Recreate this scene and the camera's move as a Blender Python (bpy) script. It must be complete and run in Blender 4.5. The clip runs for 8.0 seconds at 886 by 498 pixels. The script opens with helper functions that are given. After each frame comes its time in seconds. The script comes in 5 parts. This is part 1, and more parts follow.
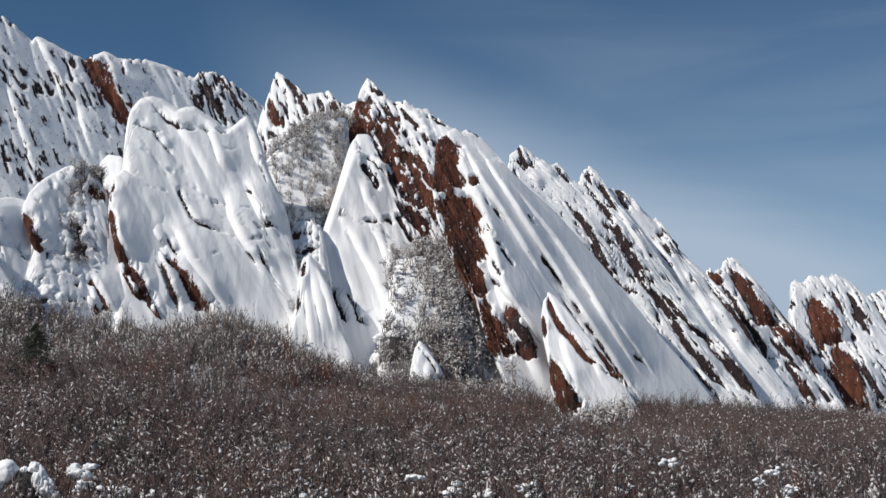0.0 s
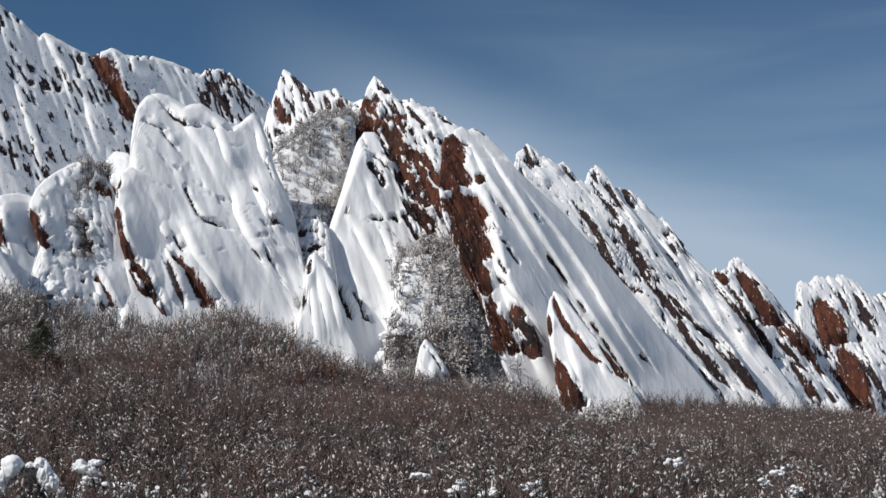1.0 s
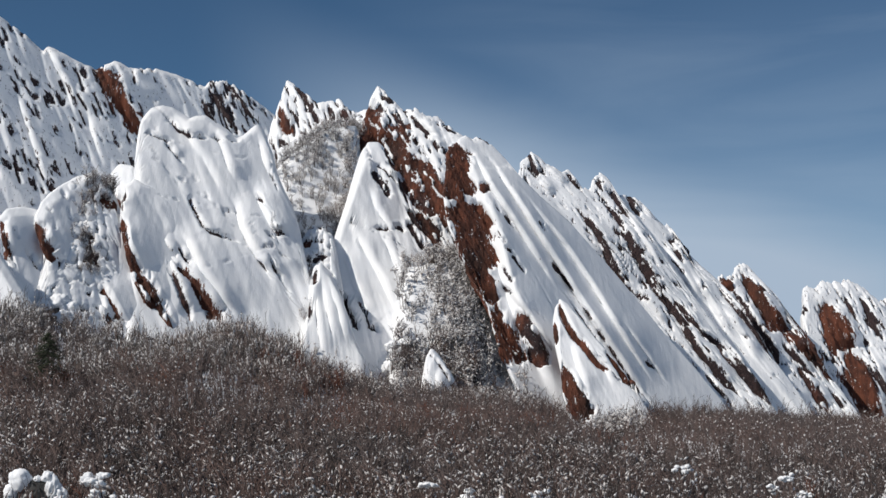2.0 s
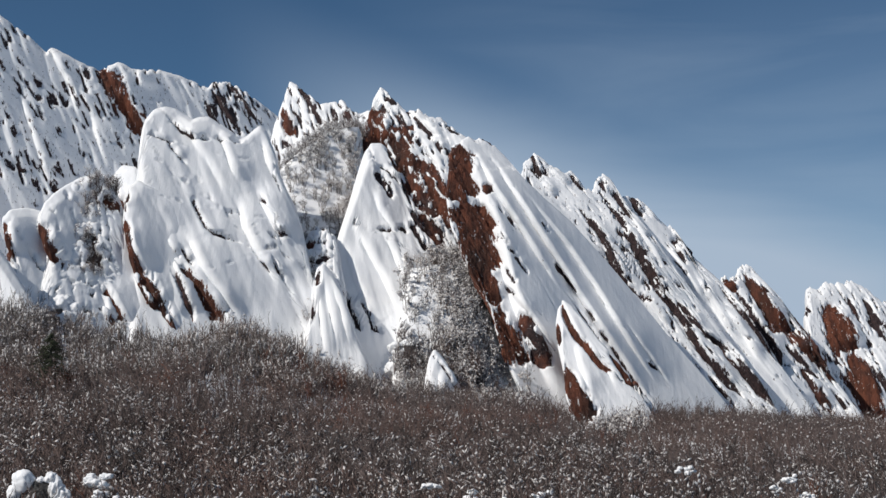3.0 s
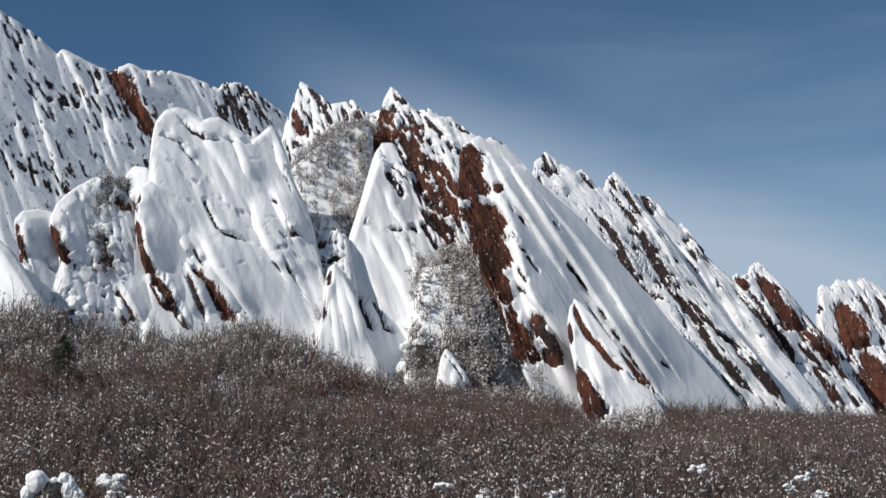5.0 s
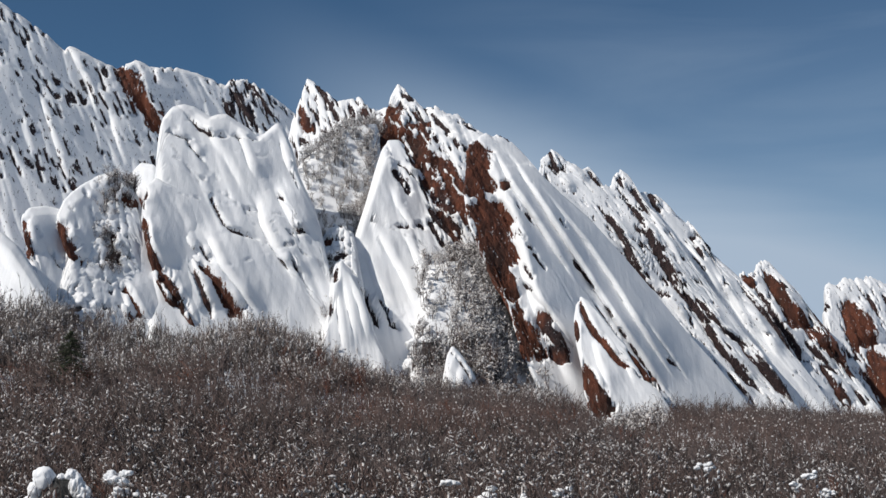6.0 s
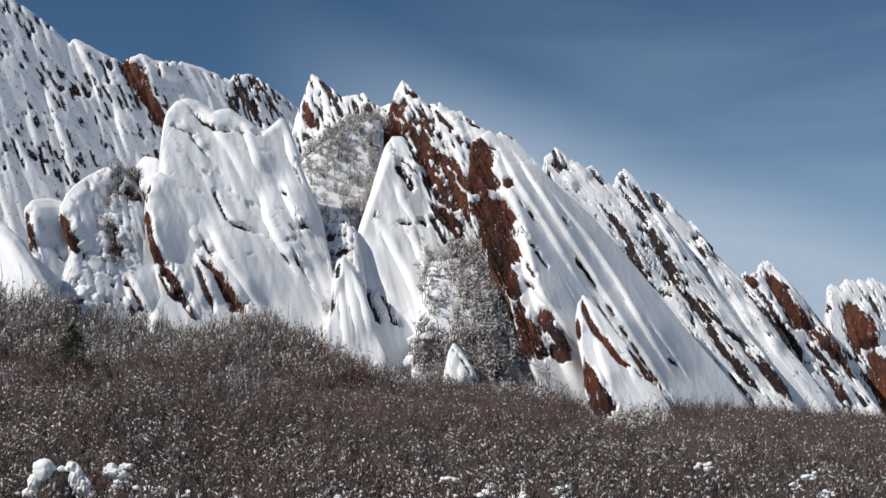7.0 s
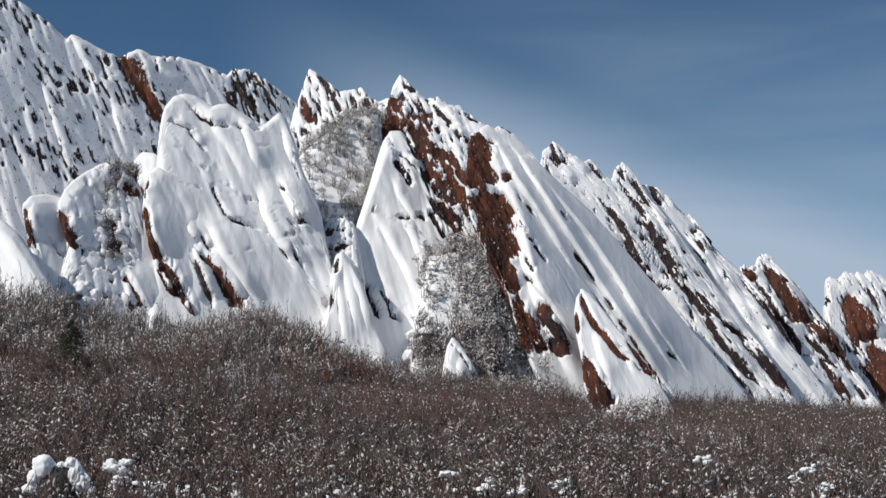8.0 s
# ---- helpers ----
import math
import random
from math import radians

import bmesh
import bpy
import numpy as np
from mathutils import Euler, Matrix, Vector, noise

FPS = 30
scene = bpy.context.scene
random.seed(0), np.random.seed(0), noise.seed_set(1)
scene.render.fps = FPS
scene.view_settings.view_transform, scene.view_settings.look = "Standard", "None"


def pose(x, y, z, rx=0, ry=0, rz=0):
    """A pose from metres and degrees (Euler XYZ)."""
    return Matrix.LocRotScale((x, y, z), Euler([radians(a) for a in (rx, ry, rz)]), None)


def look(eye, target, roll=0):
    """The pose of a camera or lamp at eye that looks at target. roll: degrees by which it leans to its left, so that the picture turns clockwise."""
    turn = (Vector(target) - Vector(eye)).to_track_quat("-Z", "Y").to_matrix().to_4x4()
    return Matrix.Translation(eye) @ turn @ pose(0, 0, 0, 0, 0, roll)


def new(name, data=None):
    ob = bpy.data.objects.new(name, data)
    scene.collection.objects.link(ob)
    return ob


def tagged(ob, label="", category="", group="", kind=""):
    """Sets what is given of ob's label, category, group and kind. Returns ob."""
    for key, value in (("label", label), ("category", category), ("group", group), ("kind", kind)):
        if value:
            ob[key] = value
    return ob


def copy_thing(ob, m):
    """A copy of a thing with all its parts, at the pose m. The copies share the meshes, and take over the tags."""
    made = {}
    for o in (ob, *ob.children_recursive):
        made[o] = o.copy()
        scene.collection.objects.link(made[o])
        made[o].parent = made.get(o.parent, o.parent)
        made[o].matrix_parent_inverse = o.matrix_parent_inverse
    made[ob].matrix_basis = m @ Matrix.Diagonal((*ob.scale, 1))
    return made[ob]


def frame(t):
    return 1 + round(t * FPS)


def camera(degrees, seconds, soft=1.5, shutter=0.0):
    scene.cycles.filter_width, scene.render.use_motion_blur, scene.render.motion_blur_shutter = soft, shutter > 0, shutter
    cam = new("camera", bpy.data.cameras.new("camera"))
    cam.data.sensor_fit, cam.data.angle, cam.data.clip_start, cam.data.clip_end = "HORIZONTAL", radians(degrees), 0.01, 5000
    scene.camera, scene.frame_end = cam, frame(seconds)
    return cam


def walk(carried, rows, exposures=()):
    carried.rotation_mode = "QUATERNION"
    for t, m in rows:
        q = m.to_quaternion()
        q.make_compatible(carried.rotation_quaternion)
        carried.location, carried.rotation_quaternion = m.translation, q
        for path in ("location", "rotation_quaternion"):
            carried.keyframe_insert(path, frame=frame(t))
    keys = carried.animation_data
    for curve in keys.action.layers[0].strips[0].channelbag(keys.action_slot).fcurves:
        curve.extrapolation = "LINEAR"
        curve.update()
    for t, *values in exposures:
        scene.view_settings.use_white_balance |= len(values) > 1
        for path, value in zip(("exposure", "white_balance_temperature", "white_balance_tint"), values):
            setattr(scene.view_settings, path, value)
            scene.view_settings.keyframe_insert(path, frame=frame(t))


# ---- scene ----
EYE = Vector((0.0, 0.0, 8.0))
cam = camera(35.0, 8.0)
# seconds, sideways drift (m), turn to the left, upward tilt, lean (degrees)
ROWS = [
    (0.0, -0.000, 5.500, -0.000),
    (0.5, 0.093, 5.359, -0.397),
    (1.0, 0.239, 5.430, -0.335),
    (1.5, 0.354, 5.695, 0.196),
    (3.0, 0.568, 5.849, 0.240),
    (3.5, 0.668, 5.741, 0.217),
    (4.0, 0.735, 5.739, 0.047),
    (4.5, 0.837, 5.838, 0.325),
    (6.0, 1.285, 5.715, 0.335),
    (6.5, 1.359, 5.648, 0.038),
    (7.0, 1.381, 5.587, -0.328),
    (7.5, 1.350, 5.487, -0.156),
    (8.0, 1.321, 5.358, -0.090),
]
walk(cam, [(t, Matrix.Translation(EYE) @ pose(-0.05 * yaw, 0, 0, 0, 0, yaw) @ pose(0, 0, 0, 90 + pitch, 0, 0) @ pose(0, 0, 0, 0, 0, -roll))
           for t, yaw, pitch, roll in ROWS])

# ---- daylight ----
SUN_AZIMUTH, SUN_HEIGHT = 239.0, 41.0      # clockwise from the view axis; sun behind the camera's left shoulder
world = bpy.data.worlds.new("winter_sky")
scene.world = world
world.use_nodes = True
wn, wl = world.node_tree.nodes, world.node_tree.links
wn.clear()
sky = wn.new("ShaderNodeTexSky")
sky.sky_type, sky.sun_disc = "NISHITA", False
sky.sun_elevation, sky.sun_rotation = radians(SUN_HEIGHT), radians(SUN_AZIMUTH)
sky.altitude, sky.air_density, sky.dust_density, sky.ozone_density = 2000.0, 0.8, 0.0, 1.0
coord = wn.new("ShaderNodeTexCoord")
stretch = wn.new("ShaderNodeMapping")
stretch.inputs["Rotation"].default_value = (0.0, radians(-14), 0.0)
stretch.inputs["Scale"].default_value = (1.6, 1.6, 9.0)
veil = wn.new("ShaderNodeTexNoise")
veil.inputs["Scale"].default_value, veil.inputs["Detail"].default_value, veil.inputs["Roughness"].default_value = 1.7, 6.0, 0.5
veil.inputs["Distortion"].default_value = 0.6
ramp = wn.new("ShaderNodeMapRange")
ramp.inputs["From Min"].default_value, ramp.inputs["From Max"].default_value = 0.34, 0.75
ramp.inputs["To Min"].default_value, ramp.inputs["To Max"].default_value = 0.0, 0.32
cirrus = wn.new("ShaderNodeMix")
cirrus.data_type = "RGBA"
cirrus.inputs["B"].default_value = (7.0, 8.7, 10.9, 1.0)
sky_out = wn.new("ShaderNodeBackground")
sky_out.inputs["Strength"].default_value = 0.055
world_out = wn.new("ShaderNodeOutputWorld")
wl.new(coord.outputs["Generated"], stretch.inputs["Vector"])
wl.new(stretch.outputs["Vector"], veil.inputs["Vector"])
wl.new(veil.outputs["Fac"], ramp.inputs["Value"])
# the cirrus thickens towards the east
split = wn.new("ShaderNodeSeparateXYZ")
east = wn.new("ShaderNodeMapRange")
east.inputs["From Min"].default_value, east.inputs["From Max"].default_value = -0.09, 0.2
east.inputs["To Min"].default_value, east.inputs["To Max"].default_value = 0.0, 1.0
thin = wn.new("ShaderNodeMath")
thin.operation = "MULTIPLY"
wl.new(coord.outputs["Generated"], split.inputs["Vector"])
wl.new(split.outputs["X"], east.inputs["Value"])
wl.new(ramp.outputs["Result"], thin.inputs[0])
wl.new(east.outputs["Result"], thin.inputs[1])
# pale haze low over the horizon on that side
haze = wn.new("ShaderNodeMapRange")
haze.inputs["From Min"].default_value, haze.inputs["From Max"].default_value = 0.02, 0.30
haze.inputs["To Min"].default_value, haze.inputs["To Max"].default_value = 0.36, 0.0
low = wn.new("ShaderNodeMath")
low.operation = "MULTIPLY_ADD"
wl.new(split.outputs["Z"], haze.inputs["Value"])
wl.new(haze.outputs["Result"], low.inputs[0])
wl.new(east.outputs["Result"], low.inputs[1])
wl.new(thin.outputs[0], low.inputs[2])
# a paler veil that slants down behind the ridge
slant = wn.new("ShaderNodeVectorMath")
slant.operation = "DOT_PRODUCT"
slant.inputs[1].default_value = (0.4, 0.0, 1.0)
bank = wn.new("ShaderNodeMapRange")
bank.interpolation_type = "SMOOTHSTEP"
bank.inputs["From Min"].default_value, bank.inputs["From Max"].default_value = 0.155, 0.24
bank.inputs["To Min"].default_value, bank.inputs["To Max"].default_value = 0.7, 0.0
begin = wn.new("ShaderNodeMapRange")
begin.inputs["From Min"].default_value, begin.inputs["From Max"].default_value = -0.19, 0.02
begin.interpolation_type = "SMOOTHSTEP"
veiled = wn.new("ShaderNodeMath")
veiled.operation = "MULTIPLY_ADD"
wl.new(coord.outputs["Generated"], slant.inputs[0])
wl.new(slant.outputs["Value"], bank.inputs["Value"])
wl.new(split.outputs["X"], begin.inputs["Value"])
wl.new(bank.outputs["Result"], veiled.inputs[0])
wl.new(begin.outputs["Result"], veiled.inputs[1])
wl.new(low.outputs[0], veiled.inputs[2])
wl.new(veiled.outputs[0], cirrus.inputs["Factor"])
tint = wn.new("ShaderNodeMix")
tint.data_type, tint.blend_type = "RGBA", "MULTIPLY"
tint.inputs["Factor"].default_value = 1.0
tint.inputs["B"].default_value = (0.68, 0.96, 1.08, 1.0)
wl.new(sky.outputs["Color"], tint.inputs["A"])
wl.new(tint.outputs["Result"], cirrus.inputs["A"])
wl.new(cirrus.outputs["Result"], sky_out.inputs["Color"])
wl.new(sky_out.outputs["Background"], world_out.inputs["Surface"])

sun = new("sun", bpy.data.lights.new("sun", "SUN"))
sun.data.energy, sun.data.angle, sun.data.color = 3.9, radians(0.53), (1.0, 0.95, 0.88)
a, h = radians(SUN_AZIMUTH), radians(SUN_HEIGHT)
sun.matrix_world = look((0, 0, 0), (-math.sin(a) * math.cos(h), -math.cos(a) * math.cos(h), -math.sin(h)))
sun.location = (-100.0, -60.0, 120.0)
scene.view_settings.exposure = 0.0


# ---- materials ----
def material(name):
    m = bpy.data.materials.new(name)
    m.use_nodes = True
    n, l = m.node_tree.nodes, m.node_tree.links
    return m, n, l, n["Principled BSDF"]


def noise_node(n, l, scale, detail=5.0, rough=0.55, vector=None):
    t = n.new("ShaderNodeTexNoise")
    t.inputs["Scale"].default_value, t.inputs["Detail"].default_value, t.inputs["Roughness"].default_value = scale, detail, rough
    if vector:
        l.new(vector, t.inputs["Vector"])
    return t


def mix_node(n, l, factor, a, b):
    m = n.new("ShaderNodeMix")
    m.data_type = "RGBA"
    l.new(factor, m.inputs["Factor"])
    for key, v in (("A", a), ("B", b)):
        if isinstance(v, tuple):
            m.inputs[key].default_value = (*v, 1.0)
        else:
            l.new(v, m.inputs[key])
    return m.outputs["Result"]


def range_node(n, l, value, lo, hi, to_lo=0.0, to_hi=1.0):
    r = n.new("ShaderNodeMapRange")
    r.inputs["From Min"].default_value, r.inputs["From Max"].default_value = lo, hi
    r.inputs["To Min"].default_value, r.inputs["To Max"].default_value = to_lo, to_hi
    l.new(value, r.inputs["Value"])
    return r.outputs["Result"]


def bump_node(n, l, height, strength, distance, bsdf, normal=None):
    b = n.new("ShaderNodeBump")
    b.inputs["Strength"].default_value, b.inputs["Distance"].default_value = strength, distance
    l.new(height, b.inputs["Height"])
    if normal:
        l.new(normal, b.inputs["Normal"])
    l.new(b.outputs["Normal"], bsdf.inputs["Normal"])
    return b.outputs["Normal"]


def snow_surface(n, l, where):
    """Colour and relief of snow: soft tone changes, wind flutes, fine grain."""
    big = noise_node(n, l, 0.18, 4.0, 0.5, where)
    col = mix_node(n, l, range_node(n, l, big.outputs["Fac"], 0.35, 0.7), (0.80, 0.81, 0.83), (0.89, 0.89, 0.89))
    fine = noise_node(n, l, 2.2, 6.0, 0.6, where)
    run = n.new("ShaderNodeMapping")
    run.inputs["Rotation"].default_value = (0.0, radians(30), 0.0)
    run.inputs["Scale"].default_value = (1.2, 0.25, 0.12)
    l.new(where, run.inputs["Vector"])
    flutes = noise_node(n, l, 1.0, 5.0, 0.55, run.outputs["Vector"])
    return col, flutes.outputs["Fac"], fine.outputs["Fac"]


def rock_surface(n, l, where):
    """Colour and relief of bedded sandstone, red at high redness and dark brown at low."""
    beds = n.new("ShaderNodeMapping")
    beds.inputs["Rotation"].default_value = (0.0, radians(32), 0.0)
    beds.inputs["Scale"].default_value = (1.3, 0.5, 0.18)
    l.new(where, beds.inputs["Vector"])
    streak = noise_node(n, l, 1.0, 6.0, 0.6, beds.outputs["Vector"])
    patch = noise_node(n, l, 0.35, 5.0, 0.6, where)
    grain = noise_node(n, l, 3.5, 8.0, 0.65, where)
    red = mix_node(n, l, range_node(n, l, streak.outputs["Fac"], 0.35, 0.65), (0.062, 0.021, 0.014), (0.20, 0.066, 0.036))
    red = mix_node(n, l, range_node(n, l, grain.outputs["Fac"], 0.55, 0.75, 0.0, 0.5), red, (0.25, 0.11, 0.07))
    red = mix_node(n, l, range_node(n, l, noise_node(n, l, 0.14, 4.0, 0.6, where).outputs["Fac"], 0.32, 0.5), (0.055, 0.025, 0.018), red)
    dark = mix_node(n, l, range_node(n, l, grain.outputs["Fac"], 0.4, 0.65), (0.026, 0.019, 0.021), (0.088, 0.051, 0.050))
    redness = n.new("ShaderNodeAttribute")
    redness.attribute_name = "redness"
    add = n.new("ShaderNodeMath")
    add.operation = "ADD"
    l.new(redness.outputs["Fac"], add.inputs[0])
    l.new(range_node(n, l, patch.outputs["Fac"], 0.3, 0.7, -0.35, 0.35), add.inputs[1])
    return mix_node(n, l, range_node(n, l, add.outputs[0], 0.3, 0.7), dark, red), streak.outputs["Fac"], grain.outputs["Fac"]


def ragged(n, l, where, reach, bias):
    """1 where stone shows: the share of bare stone, with a finely ragged edge along the beds."""
    bare = n.new("ShaderNodeAttribute")
    bare.attribute_name = "bare"
    grainy = n.new("ShaderNodeMapping")
    grainy.inputs["Rotation"].default_value = (0.0, radians(30), 0.0)
    grainy.inputs["Scale"].default_value = (2.0, 1.2, 0.42)
    l.new(where, grainy.inputs["Vector"])
    coarse = noise_node(n, l, 1.0, 6.0, 0.68, grainy.outputs["Vector"])
    crumbs = noise_node(n, l, 2.6, 3.0, 0.6, grainy.outputs["Vector"])
    edge = n.new("ShaderNodeMix")
    edge.inputs["Factor"].default_value = 0.42
    l.new(coarse.outputs["Fac"], edge.inputs["A"])
    l.new(crumbs.outputs["Fac"], edge.inputs["B"])
    add = n.new("ShaderNodeMath")
    add.operation = "ADD"
    l.new(bare.outputs["Fac"], add.inputs[0])
    l.new(range_node(n, l, edge.outputs["Result"], 0.28, 0.72, -reach + bias, reach + bias), add.inputs[1])
    return range_node(n, l, add.outputs[0], -0.06, 0.06)


def snow_material(name, rough=0.7, stone=False):
    m, n, l, bsdf = material(name)
    where = n.new("ShaderNodeTexCoord").outputs["Object"]
    col, flutes, fine = snow_surface(n, l, where)
    if stone:
        rock, streak, grain = rock_surface(n, l, where)
        col = mix_node(n, l, ragged(n, l, where, 1.35, -0.1), col, rock)
    l.new(col, bsdf.inputs["Base Color"])
    bsdf.inputs["Roughness"].default_value = rough
    bsdf.inputs["Specular IOR Level"].default_value = 0.25
    first = bump_node(n, l, flutes, 0.28, 0.35, bsdf)
    bump_node(n, l, fine, 0.2, 0.16, bsdf, first)
    return m


def rock_material():
    m, n, l, bsdf = material("red_sandstone")
    where = n.new("ShaderNodeTexCoord").outputs["Object"]
    rock, streak, grain = rock_surface(n, l, where)
    dust = ragged(n, l, where, 2.5, 0.3)
    l.new(mix_node(n, l, dust, (0.84, 0.84, 0.86), rock), bsdf.inputs["Base Color"])
    bsdf.inputs["Roughness"].default_value = 0.85
    bsdf.inputs["Specular IOR Level"].default_value = 0.3
    first = bump_node(n, l, streak, 1.0, 1.2, bsdf)
    bump_node(n, l, grain, 1.0, 0.4, bsdf, first)
    return m


def bark_material(name, dark, light, warmth=(1.0, 0.78, 0.69)):
    m, n, l, bsdf = material(name)
    where = n.new("ShaderNodeTexCoord").outputs["Object"]
    grain = noise_node(n, l, 0.6, 4.0, 0.6, where)
    own = n.new("ShaderNodeNewGeometry")
    tone = n.new("ShaderNodeMath")
    tone.operation = "ADD"
    l.new(range_node(n, l, grain.outputs["Fac"], 0.3, 0.7, 0.0, 0.5), tone.inputs[0])
    l.new(range_node(n, l, own.outputs["Random Per Island"], 0.0, 1.0, 0.0, 0.5), tone.inputs[1])
    stand = noise_node(n, l, 0.09, 3.0, 0.6, n.new("ShaderNodeNewGeometry").outputs["Position"])
    warm = tuple(c * k for c, k in zip(light, warmth))
    tip = mix_node(n, l, range_node(n, l, stand.outputs["Fac"], 0.42, 0.66), light, warm)
    l.new(mix_node(n, l, tone.outputs[0], dark, tip), bsdf.inputs["Base Color"])
    bsdf.inputs["Roughness"].default_value = 0.9
    return m


def rock_like_stone():
    m, n, l, bsdf = material("grey_stone")
    where = n.new("ShaderNodeTexCoord").outputs["Object"]
    grain = noise_node(n, l, 2.5, 8.0, 0.65, where)
    cracks = n.new("ShaderNodeTexVoronoi")
    cracks.feature = "DISTANCE_TO_EDGE"
    cracks.inputs["Scale"].default_value = 1.1
    l.new(where, cracks.inputs["Vector"])
    stone = mix_node(n, l, range_node(n, l, grain.outputs["Fac"], 0.35, 0.65), (0.035, 0.035, 0.034), (0.10, 0.098, 0.096))
    l.new(mix_node(n, l, range_node(n, l, cracks.outputs["Distance"], 0.0, 0.05), (0.03, 0.03, 0.03), stone), bsdf.inputs["Base Color"])
    bsdf.inputs["Roughness"].default_value = 0.9
    bump_node(n, l, grain.outputs["Fac"], 1.0, 0.3, bsdf)
    return m


SNOW = snow_material("packed_snow", stone=True)
FRESH = snow_material("fresh_snow", 0.8)
ROCK = rock_material()
BARK = bark_material("oak_bark", (0.02, 0.0155, 0.015), (0.172, 0.134, 0.126))
OLD_BARK = bark_material("old_bark", (0.014, 0.011, 0.011), (0.045, 0.036, 0.034))
GREY_BARK = bark_material("grey_bark", (0.052, 0.045, 0.043), (0.17, 0.148, 0.14))
RUST = bark_material("rusty_leaves", (0.07, 0.028, 0.02), (0.16, 0.065, 0.04))
STONE = rock_like_stone()
# frost over bark; the shade between the twigs is put into its grey
SHADED_RIME = bark_material("shaded_frost_on_twigs", (0.32, 0.295, 0.285), (0.86, 0.85, 0.85), (1.0, 0.96, 0.93))
NEEDLE = bark_material("conifer_needles", (0.016, 0.024, 0.014), (0.045, 0.06, 0.03))


# ---- number fields ----
def hash_grid(ix, iy, iz, seed):
    ix, iy, iz = np.atleast_1d(ix), np.atleast_1d(iy), np.atleast_1d(iz)
    h = (np.asarray(ix).astype(np.uint32) * np.uint32(374761393) + iy.astype(np.uint32) * np.uint32(668265263)
         + iz.astype(np.uint32) * np.uint32(2246822519) + np.uint32((seed * 40503) % 65536))
    h = (h ^ (h >> np.uint32(13))) * np.uint32(1274126177)
    h = h ^ (h >> np.uint32(16))
    return (h & np.uint32(65535)).astype(float) / 65535.0


def value_noise(x, y, z, seed=0):
    """Smooth noise between 0 and 1, with slopes at the corners of its grid."""
    x, y, z = np.broadcast_arrays(np.asarray(x, float), np.asarray(y, float), np.asarray(z, float))
    cx, cy, cz = np.floor(x), np.floor(y), np.floor(z)
    gx, gy, gz = x - cx, y - cy, z - cz
    fx, fy, fz = (f * f * f * (f * (f * 6 - 15) + 10) for f in (gx, gy, gz))
    cx, cy, cz = cx.astype(np.int64) & 0xFFFFFF, cy.astype(np.int64) & 0xFFFFFF, cz.astype(np.int64) & 0xFFFFFF
    total = 0.0
    for dx in (0, 1):
        for dy in (0, 1):
            for dz in (0, 1):
                w = (fx if dx else 1 - fx) * (fy if dy else 1 - fy) * (fz if dz else 1 - fz)
                turn = hash_grid(cx + dx, cy + dy, cz + dz, seed).reshape(x.shape) * 6.28319
                tilt = hash_grid(cx + dx, cy + dy, cz + dz, seed + 777).reshape(x.shape) - 0.5
                total = total + w * (np.cos(turn) * (gx - dx) + np.sin(turn) * (gy - dy) + tilt * (gz - dz))
    return 0.5 + 0.8 * total.reshape(x.shape)


def fbm(x, y, z, octaves=4, seed=0, gain=0.5):
    total, amp, norm = 0.0, 1.0, 0.0
    for k in range(octaves):
        total = total + amp * value_noise(x * 2 ** k, y * 2 ** k, z * 2 ** k, seed + 17 * k)
        norm, amp = norm + amp, amp * gain
    return total / norm


def smooth(lo, hi, v):
    t = np.clip((v - lo) / (hi - lo), 0, 1)
    return t * t * (3 - 2 * t)


def sheet(name, verts, quads, mat, parent=None, label="", redness=None, bare=None):
    """One mesh object out of an array of corners and an array of four-cornered faces."""
    me = bpy.data.meshes.new(name)
    me.from_pydata(verts, [], quads)
    me.materials.append(mat)
    me.polygons.foreach_set("use_smooth", np.ones(len(me.polygons), bool))
    if redness is not None:
        me.attributes.new("redness", "FLOAT", "POINT").data.foreach_set("value", np.ascontiguousarray(redness, dtype=np.float32))
    if bare is not None:
        me.attributes.new("bare", "FLOAT", "POINT").data.foreach_set("value", np.ascontiguousarray(bare, dtype=np.float32))
    ob = new(name, me)
    ob.parent = parent
    return tagged(ob, label)


def thing(name, label, category, group="", place=(0, 0, 0)):
    """An Empty at the base of a thing, for its parts."""
    ob = new(name)
    ob.location = place
    return tagged(ob, label, category, group)


def under(ob, root, label="", kind=""):
    """Makes ob, whose corners lie in the world, a part of root."""
    ob.parent = root
    ob.matrix_parent_inverse = Matrix.Translation(root.location).inverted()
    return tagged(ob, label, kind=kind)


# ---- the ground: a brushy field that climbs to the foot of the rocks ----
FOOT = np.array([(-95, 21), (-62, 18), (-49, 16.6), (-39, 13.6), (-32, 11.2), (-25, 12.6), (-18, 9.4), (-12, 7.0), (1, 5.8), (8, 5.0), (12, 3.2), (15.5, 0.9), (19, 2.0), (23, 3.0), (30, 2.8), (40, 2.4), (67, 0.5), (120, -3)])
GULLY = np.array([(-95, 22), (-45, 24), (-34, 24), (-30, 38), (-25, 46), (-20, 51), (-16, 52), (-14.5, 11), (-9, 8), (-7, 25), (2, 27), (8, 12), (14, 3), (66, 1), (72, 15), (86, 15), (100, 5), (120, -3)])
CLIMB = np.array([(-60, 181), (-45, 181), (-34, 181), (-9.5, 181), (-7.5, 173), (2, 175), (6, 181), (16, 181), (40, 206), (66, 240), (90, 248)])


